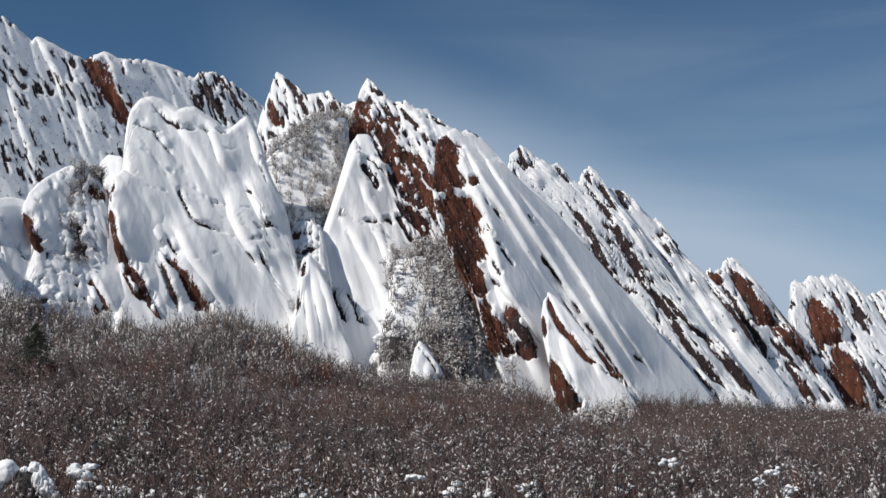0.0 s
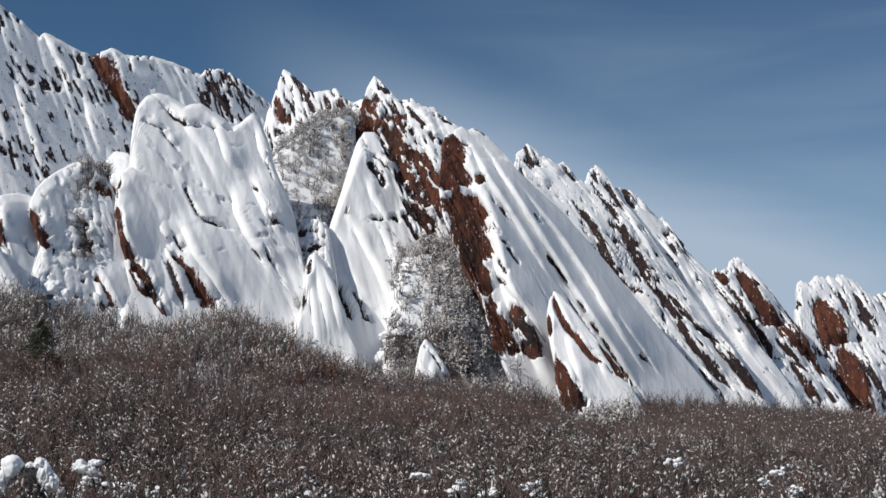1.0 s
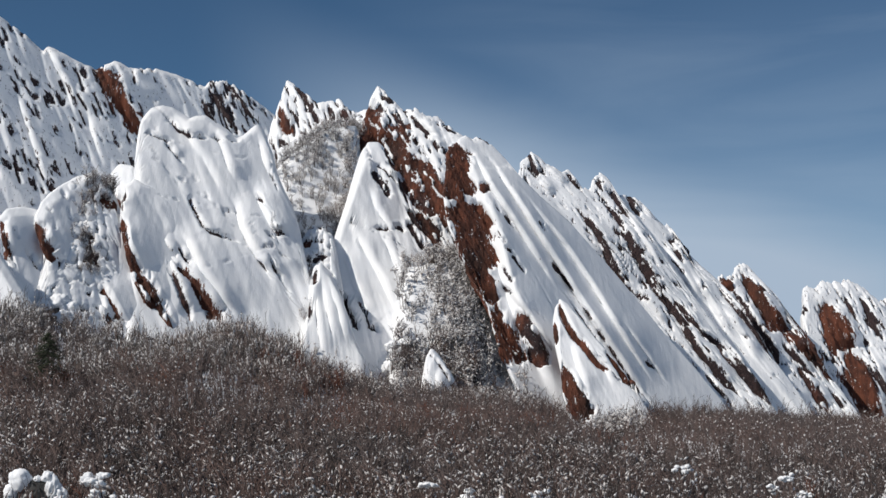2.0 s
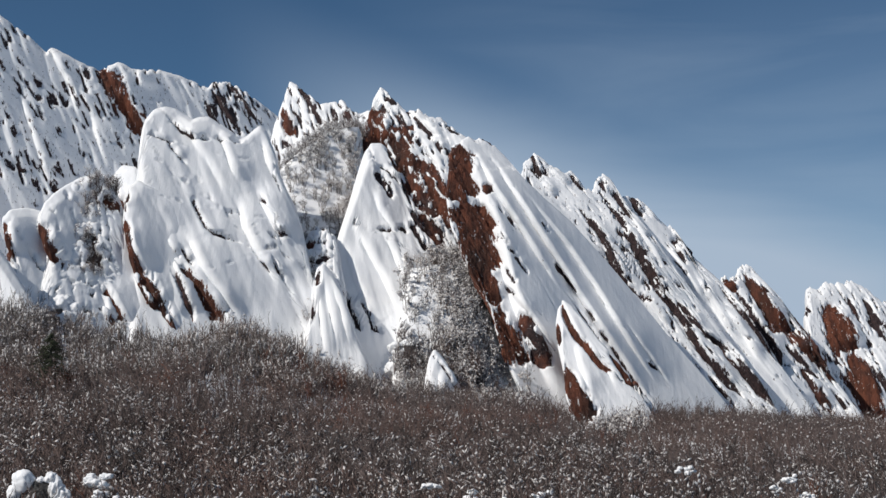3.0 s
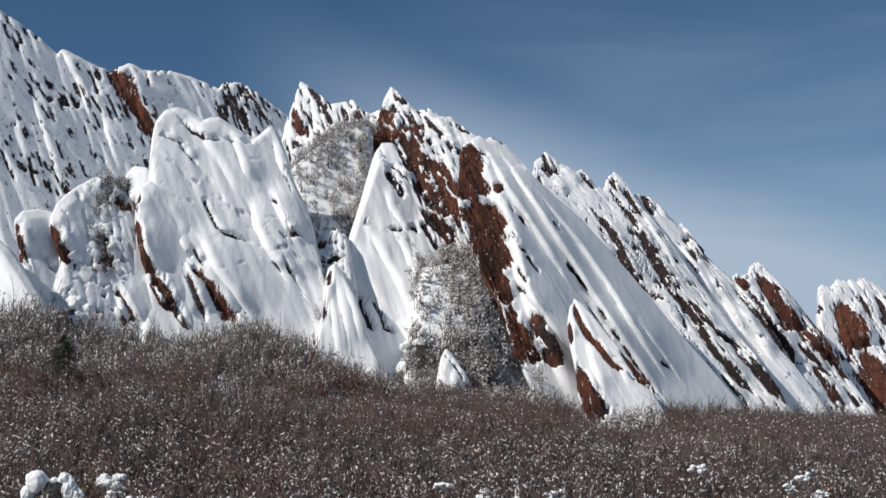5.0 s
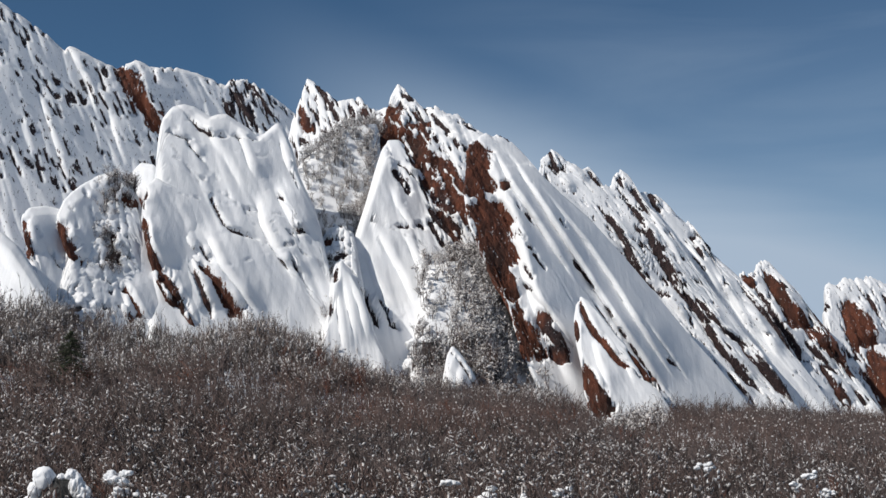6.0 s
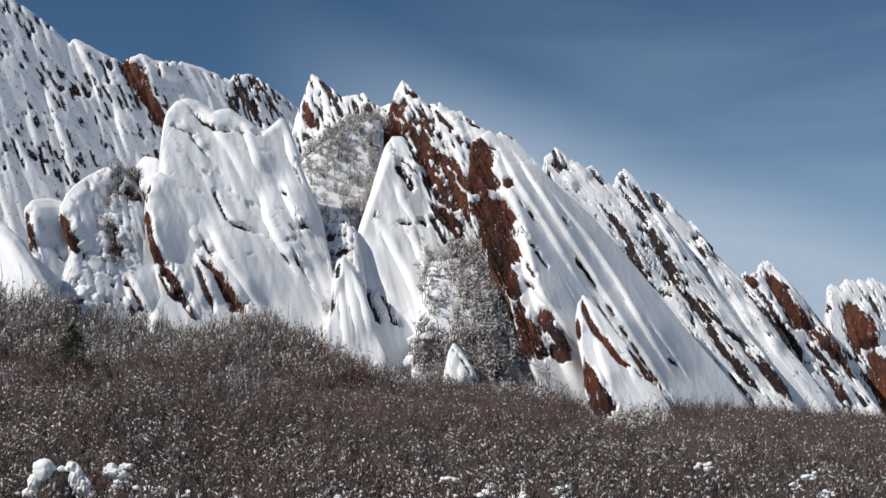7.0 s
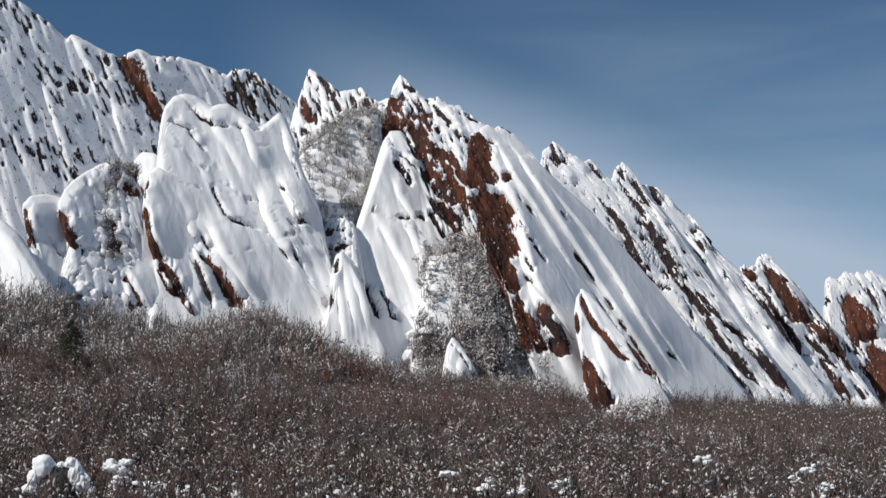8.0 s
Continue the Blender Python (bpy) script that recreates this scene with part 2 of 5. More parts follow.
def ground_height(x, y):
    foot = np.interp(x, FOOT[:, 0], FOOT[:, 1])
    near = foot * np.clip((y - 56) / 105, 0, 1)
    climb = np.maximum(0, y - np.interp(x, CLIMB[:, 0], CLIMB[:, 1])) * 0.9
    top = np.maximum(foot, np.interp(x, GULLY[:, 0], GULLY[:, 1]))
    z = np.minimum(near + climb, np.maximum(top, near)) if np.ndim(x) else min(near + climb, max(top, near))
    fade = 1 - smooth(330, 700, np.abs(y)) if np.ndim(y) else 1 - float(smooth(330, 700, np.array(abs(y))))
    return z * fade + 1.2 * (fbm(x * 0.06, y * 0.06, 0.5, 3, 5) - 0.5)


def axis(dense_lo, dense_hi, step):
    inner = np.arange(dense_lo, dense_hi + step, step)
    outer = np.geomspace(6, 4200, 26)
    return np.concatenate([(dense_lo - outer)[::-1], inner, dense_hi + outer])


def build_ground():
    xs, ys = axis(-110, 110, 1.4), axis(30, 300, 2.0)
    X, Y = np.meshgrid(xs, ys)
    Z = ground_height(X, Y)
    nx = len(xs)
    i = (np.arange(len(ys) - 1)[:, None] * nx + np.arange(nx - 1)).ravel()
    ob = sheet("ground", np.stack([X, Y, Z], -1).reshape(-1, 3), np.stack([i, i + 1, i + nx + 1, i + nx], 1), FRESH)
    tagged(ob, "snow-covered sloping ground under leafless brush", "ground", kind="structure")


build_ground()


# ---- rock fins ----
def fin(name, label, crest, foot, y0, lean, turn, pivot, dip, shear, step=0.3, jag=0.0, edge=(2.2, 3.0), swell=2.0, rib=0.5, rib_width=2.2,
        bare=0.0, bare_size=(1.2, 7.0), scarps=(), bands=(), steps=(), thick=0.4, seed=1, depth=10.0, powder=0.0, red=0.15, speck=0.0, patchy=0.3, clean=()):
    """A leaning slab of bedded rock. crest: (x, z) along its outline, from its left foot over its top to its right foot.
    lean: metres back for each metre up; turn: metres back for each metre to the right of pivot. shear: sideways slant of the mesh's columns. dip: metres by which the beds run to the right for each metre down. scarps, bands, steps: places where the surface steps up along the beds,
    bare red rock, bare dark rock, or snow over the step: their line, half widths at its ends, height, redness (below zero under snow). clean: round fields of unbroken snow (x, z, radius).
    bare: share of bare streaks between the snow; speck: fine stone showing through."""
    cx, cz = np.array([c[0] for c in crest], float), np.array([c[1] for c in crest], float)
    cp = cx + shear * cz
    p = np.arange(cp[0], cp[-1] + step, step)
    top = np.interp(p, cp, cz)
    if jag:
        teeth = fbm(p * 0.4, seed * 3.1, 0.0, 4, seed, 0.7)
        top = top + jag * 2.4 * (teeth - 0.5) * np.clip((top - foot) / 8, 0, 1)
    top = np.maximum(top, foot + 0.3)
    rows = max(8, int((top.max() - foot) / step))
    over = 4
    T = np.concatenate([np.linspace(0, 1, rows), np.ones(over)])[:, None]
    Z = foot + T * (top - foot)[None, :]
    P = np.broadcast_to(p[None, :], Z.shape).copy()
    back = np.concatenate([np.zeros(rows), np.arange(1, over + 1)])[:, None]
    X = P - shear * Z
    # distance to the outline rounds the rim backwards
    d = (top[None, :] - Z)
    side = np.minimum(P - p[0], p[-1] - P)
    d = np.minimum(d, side * 1.2 + 0.0)
    q = 1 - np.clip(d / edge[1], 0, 1)
    Y = y0 + lean * (Z - foot) + turn * (X - pivot) + edge[0] * (1 - np.sqrt(np.clip(1 - q * q, 0, 1)))
    # swells and ribs that follow the beds
    along = Z * math.hypot(1, dip)
    across = (X + dip * Z) / math.hypot(1, dip)
    warp = 1.6 * (fbm(across * 0.10, along * 0.07, 3.3, 2, seed + 5) - 0.5)
    Y = Y - swell * 2 * (fbm(across * 0.09, along * 0.035, 0.7, 3, seed) - 0.5)
    r1 = fbm((across + warp) / rib_width, along * 0.035, 1.9, 3, seed + 3)
    r2 = fbm((across + warp) / (0.35 * rib_width), along * 0.09, 7.7, 3, seed + 4)
    Y = Y - rib * (1.5 * (1 - np.abs(2 * r1 - 1)) ** 1.5 + 0.55 * (r2 - 0.5)) * np.clip(d / 1.5, 0.15, 1)
    # bare rock: scarps and streaks
    n_edge = 1.1 * (fbm(across * 0.3, along * 0.16, 4.4, 3, seed + 9) - 0.5) + 0.9 * (fbm(across * 0.9, along * 0.2, 9.4, 2, seed + 10, 0.5) - 0.5)
    spots = fbm(across * 1.1, along * 0.4, 2.7, 2, seed + 12, 0.5)
    rock = np.full(Z.shape, -1.0)
    redness = np.full(Z.shape, red)
    close = np.zeros(Z.shape)
    for line, w0, w1, h, rd in (*scarps, *bands, *steps):
        knots = np.array(line)
        best, s, u, run = np.full(Z.shape, 1e9), np.zeros(Z.shape), np.zeros(Z.shape), 0.0
        for k in range(len(knots) - 1):
            (x0, z0), (x1, z1) = knots[k], knots[k + 1]
            dx, dz = x1 - x0, z1 - z0
            ln = math.hypot(dx, dz)
            raw = ((X - x0) * dx + (Z - z0) * dz) / ln
            clip = np.clip(raw, -1e9 if k == 0 else 0, 1e9 if k == len(knots) - 2 else ln)
            away = np.hypot(X - x0 - dx * clip / ln, Z - z0 - dz * clip / ln)
            nearer = away < best
            best = np.where(nearer, away, best)
            cross = (X - x0) * -dz + (Z - z0) * dx       # positive to the right of a line that runs down
            s = np.where(nearer, np.sign(cross) * away, s)
            u = np.where(nearer, run + clip, u)
            run += ln
        w = w0 + (w1 - w0) * np.clip(u / run, 0, 1)
        taper = np.clip(np.minimum(u + 0.4, run - u + 0.4) / max(0.6, 0.16 * run), -0.5, 1)
        wob = (1.6 if rd >= 0 else 0.15) * w * n_edge
        on = smooth(0, 1, np.minimum(u, run - u) / (0.3 * run + 0.5))
        fall = np.exp(-np.maximum(0, s - w) / np.minimum(5 * w + 3, 0.12 * run + 0.3)) if rd >= 0 else np.clip(1 - (s - w) / min(8.0, 0.35 * run), 0, 1)
        Y = Y - h * on * smooth(-1, 1, (s + 0.4 * wob) / w) * fall
        if rd >= 0:
            big = smooth(0.6, 1.0, w)
            here = np.minimum((w * (1.2 if rd > 0.35 else 1.0) * taper - np.abs(s + wob)) / np.maximum(w, 0.45) * 2.2, 1.5)
            here = here - ((0.4 + 0.3 * big) * smooth(0.62, 0.72, spots) if rd > 0.75 else 1.9 * smooth(0.55, 0.66, spots))
            redness = np.where((here > rock) & (here > -0.9), rd, redness)
            rock = np.maximum(rock, here)
            close = np.maximum(close, np.exp(-np.abs(s) / (2.2 * w + 0.25)) * smooth(-0.3, 0.3, taper))
    if bare > 0:
        st = fbm((across + 0.5 * warp) / bare_size[0], along / bare_size[1], 8.1, 2, seed + 21, 0.5)
        zone = fbm(across * 0.07, along * 0.05, 2.2, 2, seed + 31)
        limit = np.quantile(st + patchy * zone, 1 - bare)
        rock = np.maximum(rock, (st + patchy * zone + 0.12 * close - limit) * 12)
    crumb = fbm(across * 1.7, along * 0.62, 3.7, 2, seed + 35, 0.6) - 0.5
    rock = rock + np.where(rock > -0.98, 2.0 * crumb, 0)
    for x, z, reach in clean:
        rock = np.where(rock > -0.98, rock - 1.6 * (1 - smooth(0.4, 1.0, np.hypot(X - x, Z - z) / reach)), rock)
    if powder:
        rock = rock - powder * smooth(0.55, 0.75, fbm(across * 0.9, along * 0.55, 6.6, 3, seed + 41))
    rock = np.clip(rock, -1, 1)
    # behind the rim
    Y = Y + back * 1.1
    Z = Z - np.where(back > 0, 0.25 * back ** 2, 0)
    X = P - shear * Z
    base = np.stack([X, Y, Z], -1)
    du, dv = np.gradient(base, axis=1), np.gradient(base, axis=0)
    nrm = np.cross(du, dv)
    nrm /= np.maximum(1e-6, np.linalg.norm(nrm, axis=-1, keepdims=True))
    crag = 1.3 * (fbm(across * 0.9, Y * 0.7, along * 0.16, 4, seed + 51, 0.65) - 0.5) + 0.5 * (fbm(X * 1.1, Y * 1.1, Z * 1.1, 3, seed + 52, 0.6) - 0.5)
    stone = base + nrm * (0.9 * crag * np.clip(rock + 0.3, 0, 1))[..., None]
    soft = fbm(across * 0.45, along * 0.12, 5.0, 3, seed + 61) - 0.5
    lift = np.where(rock < 0, np.clip(-1.7 * rock, 0, 1) * thick * (1 + 0.9 * soft) * np.clip(d / 1.2, 0.35, 1), -rock * 0.9)
    cover = base + nrm * lift[..., None] + np.array([0, 0, 0.25]) * np.clip(-rock, 0, 1)[..., None]
    nr, nc = Z.shape
    i = (np.arange(nr - 1)[:, None] * nc + np.arange(nc - 1)).ravel()
    quads = np.stack([i, i + 1, i + nc + 1, i + nc], 1)
    tail = np.stack([X[-1], Y[-1] + depth, np.full(nc, foot)], -1)
    stone_v = np.concatenate([stone.reshape(-1, 3), tail])
    j = (nr - 1) * nc + np.arange(nc - 1)
    shown = quads[(rock.ravel()[quads] > -0.75).any(1)]     # stone deep under the snow is left out
    stone_q = np.concatenate([shown, np.stack([j, j + 1, j + nc + 1, j + nc], 1)])
    ob = thing(name, label, "rock", "tilted rock fins", (float(np.mean(cx)), y0, foot))
    under(sheet("rock_face", stone_v, stone_q, ROCK, redness=np.concatenate([redness.ravel(), np.full(nc, 0.2)]), bare=np.concatenate([rock.ravel(), np.full(nc, 0.5)])), ob, "bedded red sandstone with dark streaks")
    keep = (rock.ravel()[quads] < 0.6).any(1)
    under(sheet("snow_cover", cover.reshape(-1, 3), quads[keep], SNOW, redness=redness.ravel(), bare=np.maximum(rock, speck - 1).ravel()), ob, "wind-smoothed white snow cover")
    return ob


fin('back_ridge', 'snow-plastered high ridge with dark rock streaks behind the fins',
    crest=[(-99.0, 19.1), (-105.2, 68.9), (-105.8, 90.6), (-97.5, 87.8), (-93.1, 85.1), (-89.1, 82.1), (-85.8, 78.9), (-85.3, 80.3), (-83.4, 79.7), (-80.4, 78.1), (-76.4, 76.7), (-75.8, 77.5), (-73.9, 79.9), (-70.5, 78.8), (-66.9, 80.2), (-61.8, 79.3), (-57.4, 77.8), (-56.3, 79.8), (-53.3, 80.6), (-49.1, 78.3), (-44.1, 74.5), (-38.4, 70.7), (-25.1, 55.6), (-8.6, 24.0)], foot=12, y0=262, lean=0.7, turn=1.1, pivot=-64.8, dip=0.42,
    scarps=[([(-75.8, 77.3), (-72.4, 72.5), (-69.1, 67.6), (-66.4, 62.2)], 1.78, 1.31, 3.0, 1.0)],
    bands=[([(-55.3, 76.5), (-51.7, 70.6), (-49.4, 67.3)], 0.6, 0.5, 1.5, 0.1),
            ([(-52.6, 79.6), (-49.3, 75.0), (-46.4, 70.3)], 0.6, 0.5, 1.5, 0.1),
            ([(-56.7, 73.8), (-54.2, 69.2)], 0.5, 0.5, 1.0, 0.1)],
    steps=[([(-85.2, 80.0), (-81.0, 73.6), (-77.1, 63.5)], 0.58, 0.58, 2.0, -1),
            ([(-79.7, 74.0), (-75.3, 63.9), (-71.3, 52.8)], 0.46, 0.46, 1.6, -1),
            ([(-70.4, 78.5), (-67.2, 73.2)], 0.61, 0.61, 1.5, -1),
            ([(-88.6, 69.9), (-83.1, 58.1), (-78.5, 46.4)], 0.56, 0.56, 1.6, -1)], jag=0.5, speck=0.5, bare=0.135, bare_size=(0.55, 4.2), patchy=0.5, clean=[(-86, 42, 9), (-92, 81, 11), (-86, 78, 7), (-64, 76, 7), (-60, 72, 6)], rib=0.9, rib_width=2.4, seed=3, step=0.36, thick=0.22, edge=(1.0, 1.5), shear=0.42)
fin('rock_spire', 'small snowy rock spire behind the gully',
    crest=[(-34.7, 43.1), (-34.2, 53.2), (-33.5, 57.2), (-32.3, 61.3), (-31.4, 66.5), (-30.1, 65.6), (-27.8, 63.4), (-25.0, 60.9), (-22.2, 61.6), (-21.2, 62.0), (-19.7, 60.1), (-17.9, 58.9), (-16.0, 59.8), (-14.4, 58.6), (-10.6, 50.5), (-6.3, 39.5)], foot=25, y0=238, lean=0.5, turn=-0.1, pivot=-22.6, dip=0.35,
    scarps=[([(-32.0, 60.2), (-30.2, 54.9)], 0.41, 0.83, 1.5, 0.8)],
    bands=[([(-29.2, 64.9), (-27.2, 61.8), (-24.8, 57.1)], 0.62, 0.62, 1.2, 0.15),
            ([(-21.3, 60.9), (-19.0, 56.6)], 0.62, 0.62, 1.0, 0.3),
            ([(-28.2, 56.0), (-25.0, 51.3)], 0.31, 0.31, 1.0, 0.1),
            ([(-22.8, 59.9), (-22.0, 57.6)], 0.51, 0.51, 0.6, 0.1)], jag=0.4, speck=0.4, bare=0.1, bare_size=(0.7, 3.2), seed=5, rib=0.35, step=0.26, edge=(0.6, 0.7), thick=0.25, shear=0.34)
fin('far_fin', 'distant snowy fin with pinkish red rock',
    crest=[(75.5, -0.3), (81.5, 21.4), (83.7, 25.0), (86.8, 26.0), (89.0, 27.0), (92.0, 26.6), (95.5, 22.8), (100.3, 17.1), (107.7, -0.6)], foot=-4, y0=266, lean=0.6, turn=0.3, pivot=89.1, dip=0.55,
    scarps=[([(85.9, 22.9), (86.8, 18.1), (87.2, 14.7)], 1.58, 1.58, 1.5, 0.9)], jag=1.0, speck=0.45, bare=0.1, bare_size=(0.7, 3.2), seed=41, step=0.28, rib=0.3, edge=(0.3, 0.4), thick=0.2, shear=0.4)
fin('red_fin', 'jagged red rock fin dusted with snow',
    crest=[(56.0, 1.9), (61.5, 15.0), (63.0, 21.8), (64.2, 25.3), (66.8, 27.0), (70.0, 28.1), (73.4, 27.8), (76.2, 27.0), (78.6, 24.3), (80.5, 22.2), (83.9, 12.1), (86.9, 1.5)], foot=-3, y0=242, lean=0.6, turn=0.4, pivot=70.4, dip=0.5,
    scarps=[([(67.6, 23.5), (69.5, 19.3), (70.4, 15.1)], 1.24, 2.07, 2.5, 1.0),
            ([(70.3, 14.6), (70.7, 10.0), (72.7, 1.7)], 1.73, 2.03, 3.5, 1.0),
            ([(66.5, 22.4), (67.6, 14.1)], 0.72, 0.72, 1.0, 0.8)],
    bands=[([(61.6, 24.6), (62.5, 21.8)], 0.62, 0.62, 0.5, 0.0),
            ([(75.3, 25.3), (76.5, 20.5), (77.3, 16.2)], 0.84, 0.84, 1.0, 0.1),
            ([(72.6, 13.6), (75.0, 9.0), (77.6, 3.1)], 0.71, 0.71, 1.5, 0.1),
            ([(71.6, 24.7), (73.0, 20.4)], 0.42, 0.42, 0.8, 0.2)], jag=2.0, speck=0.45, bare=0.08, bare_size=(0.65, 3.4), seed=43, step=0.25, rib=0.25, edge=(0.3, 0.4), thick=0.2, shear=0.28)
fin('red_fin', 'pointed fin with a long red scarp and snow',
    crest=[(40.2, 2.3), (44.3, 23.3), (46.0, 28.1), (47.1, 26.9), (48.8, 28.2), (50.0, 29.3), (51.6, 29.8), (52.9, 27.9), (55.3, 25.2), (56.8, 21.7), (59.1, 16.7), (62.8, 10.9), (66.0, 6.2), (68.2, 2.0)], foot=-3, y0=225, lean=0.65, turn=0.45, pivot=52.3, dip=0.62,
    scarps=[([(50.0, 27.8), (52.7, 22.6), (55.7, 17.4)], 0.88, 1.57, 3, 1.0),
            ([(55.7, 17.4), (59.3, 14.9), (63.6, 9.9)], 1.06, 0.87, 3.5, 0.6),
            ([(46.7, 27.1), (47.2, 25.0)], 0.68, 0.68, 0.8, 0.8),
            ([(57.4, 11.8), (58.6, 9.0), (61.6, 4.5)], 0.48, 0.86, 1.6, 0.5)],
    bands=[([(47.3, 25.5), (49.7, 21.0), (52.1, 16.6), (54.6, 11.8)], 0.29, 0.68, 1.6, 0.15),
            ([(55.2, 16.2), (57.3, 13.3), (60.0, 10.4)], 0.58, 0.58, 1.5, 0.1),
            ([(63.0, 7.1), (64.5, 5.0)], 0.48, 0.48, 1.0, 0.1),
            ([(57.0, 19.7), (58.9, 18.2)], 0.58, 0.58, 0.7, 0.1)],
    steps=[([(55.4, 25.7), (57.7, 20.7), (58.9, 18.2)], 0.39, 0.39, 1.5, -1),
            ([(54.3, 28.8), (56.6, 23.2)], 0.3, 0.3, 1, -1),
            ([(53.3, 11.8), (56.1, 7.1), (58.2, 4.3)], 0.47, 0.47, 1.5, -1)], jag=1.3, speck=0.4, bare=0.06, bare_size=(0.5, 2.6), seed=47, rib=0.25, step=0.24, edge=(0.35, 0.45), thick=0.18, shear=0.4)
fin('streaked_fin', 'long snowy fin with dark broken rock bands',
    crest=[(21.3, 2.6), (25.8, 34.3), (27.4, 39.1), (29.9, 41.5), (31.7, 40.3), (34.0, 37.7), (36.0, 35.9), (36.6, 36.2), (38.1, 32.9), (40.3, 30.1), (42.6, 28.0), (45.3, 25.1), (48.5, 19.3), (54.0, 9.9), (58.6, 2.2)], foot=-2, y0=213, lean=0.68, turn=0.5, pivot=36.1, dip=0.66,
    bands=[([(37.3, 33.4), (39.0, 30.9)], 0.38, 0.38, 1.0, 0.05),
            ([(43.4, 26.2), (45.8, 22.1), (48.8, 18.1), (52.6, 12.5)], 0.28, 0.66, 1.6, 0.15),
            ([(29.7, 40.8), (31.4, 37.8)], 0.58, 0.58, 0.8, 0.1),
            ([(36.6, 33.4), (38.1, 29.3)], 0.38, 0.38, 0.8, 0.1)],
    steps=[([(36.6, 35.8), (37.1, 33.7)], 0.29, 0.29, 1.0, -1),
            ([(34.9, 32.7), (37.8, 27.3), (41.0, 21.0)], 0.38, 0.38, 1.4, -1),
            ([(38.9, 27.8), (41.8, 23.0), (45.7, 15.4)], 0.38, 0.38, 1.4, -1),
            ([(31.6, 39.9), (33.8, 36.3)], 0.38, 0.38, 1.0, -1),
            ([(43.8, 22.1), (47.0, 16.8), (49.2, 11.7)], 0.38, 0.38, 1.3, -1)], jag=1.0, speck=0.35, bare=0.04, bare_size=(0.5, 2.6), seed=53, rib=0.2, step=0.25, edge=(0.3, 0.4), thick=0.18, shear=0.44)
fin('streaked_fin', 'snowy fin with dark broken rock bands',
    crest=[(6.8, 2.9), (10.1, 38.9), (11.0, 45.7), (12.0, 46.6), (12.9, 47.7), (14.2, 46.8), (15.6, 45.2), (18.1, 44.3), (19.3, 44.7), (21.3, 41.6), (22.9, 41.8), (24.1, 44.0), (25.1, 44.5), (26.3, 43.5), (27.2, 41.0), (29.0, 38.2), (31.6, 34.2), (35.4, 28.4), (41.5, 18.9), (46.3, 11.6), (50.9, 2.4)], foot=-2, y0=202, lean=0.7, turn=0.5, pivot=22.0, dip=0.68,
    bands=[([(20.2, 37.4), (22.7, 34.2), (25.4, 27.4), (28.8, 23.1)], 0.46, 0.74, 1.6, 0.1),
            ([(24.6, 39.5), (26.9, 35.5), (29.2, 31.0), (32.4, 24.3), (35.6, 18.8)], 0.56, 0.93, 1.8, 0.15),
            ([(24.4, 43.2), (24.4, 40.5)], 0.47, 0.47, 0.7, 0.1),
            ([(33.3, 23.9), (37.1, 16.0), (40.3, 11.6), (44.4, 7.0)], 0.64, 0.73, 1.8, 0.15),
            ([(35.1, 22.5), (38.7, 17.0), (42.8, 14.8)], 0.45, 0.45, 1.2, 0.15),
            ([(41.7, 15.2), (45.1, 10.7), (49.6, 5.6)], 0.99, 0.9, 2.0, 0.2),
            ([(39.1, 10.0), (42.3, 5.6)], 0.35, 0.26, 1.0, 0.1)] + [([(26.2, 41.2), (28.3, 36.6)], 0.47, 0.47, 1.0, 0.1),
            ([(12.3, 47.3), (13.6, 43.3)], 0.47, 0.47, 0.8, 0.1),
            ([(19.0, 43.8), (20.8, 41.3)], 0.37, 0.37, 0.8, 0.1)],
    steps=[([(27.5, 38.1), (30.4, 33.1), (33.7, 27.3)], 0.37, 0.37, 1.3, -1),
            ([(28.5, 24.2), (31.4, 20.5), (33.9, 17.3)], 0.36, 0.36, 1.2, -1),
            ([(13.6, 42.3), (16.3, 39.6)], 0.37, 0.37, 1.0, -1),
            ([(14.7, 45.0), (18.8, 41.1)], 0.37, 0.37, 1.0, -1)], jag=1.0, speck=0.45, bare=0.07, bare_size=(0.5, 2.6), seed=59, rib=0.2, step=0.22, edge=(0.3, 0.4), thick=0.18, shear=0.34)
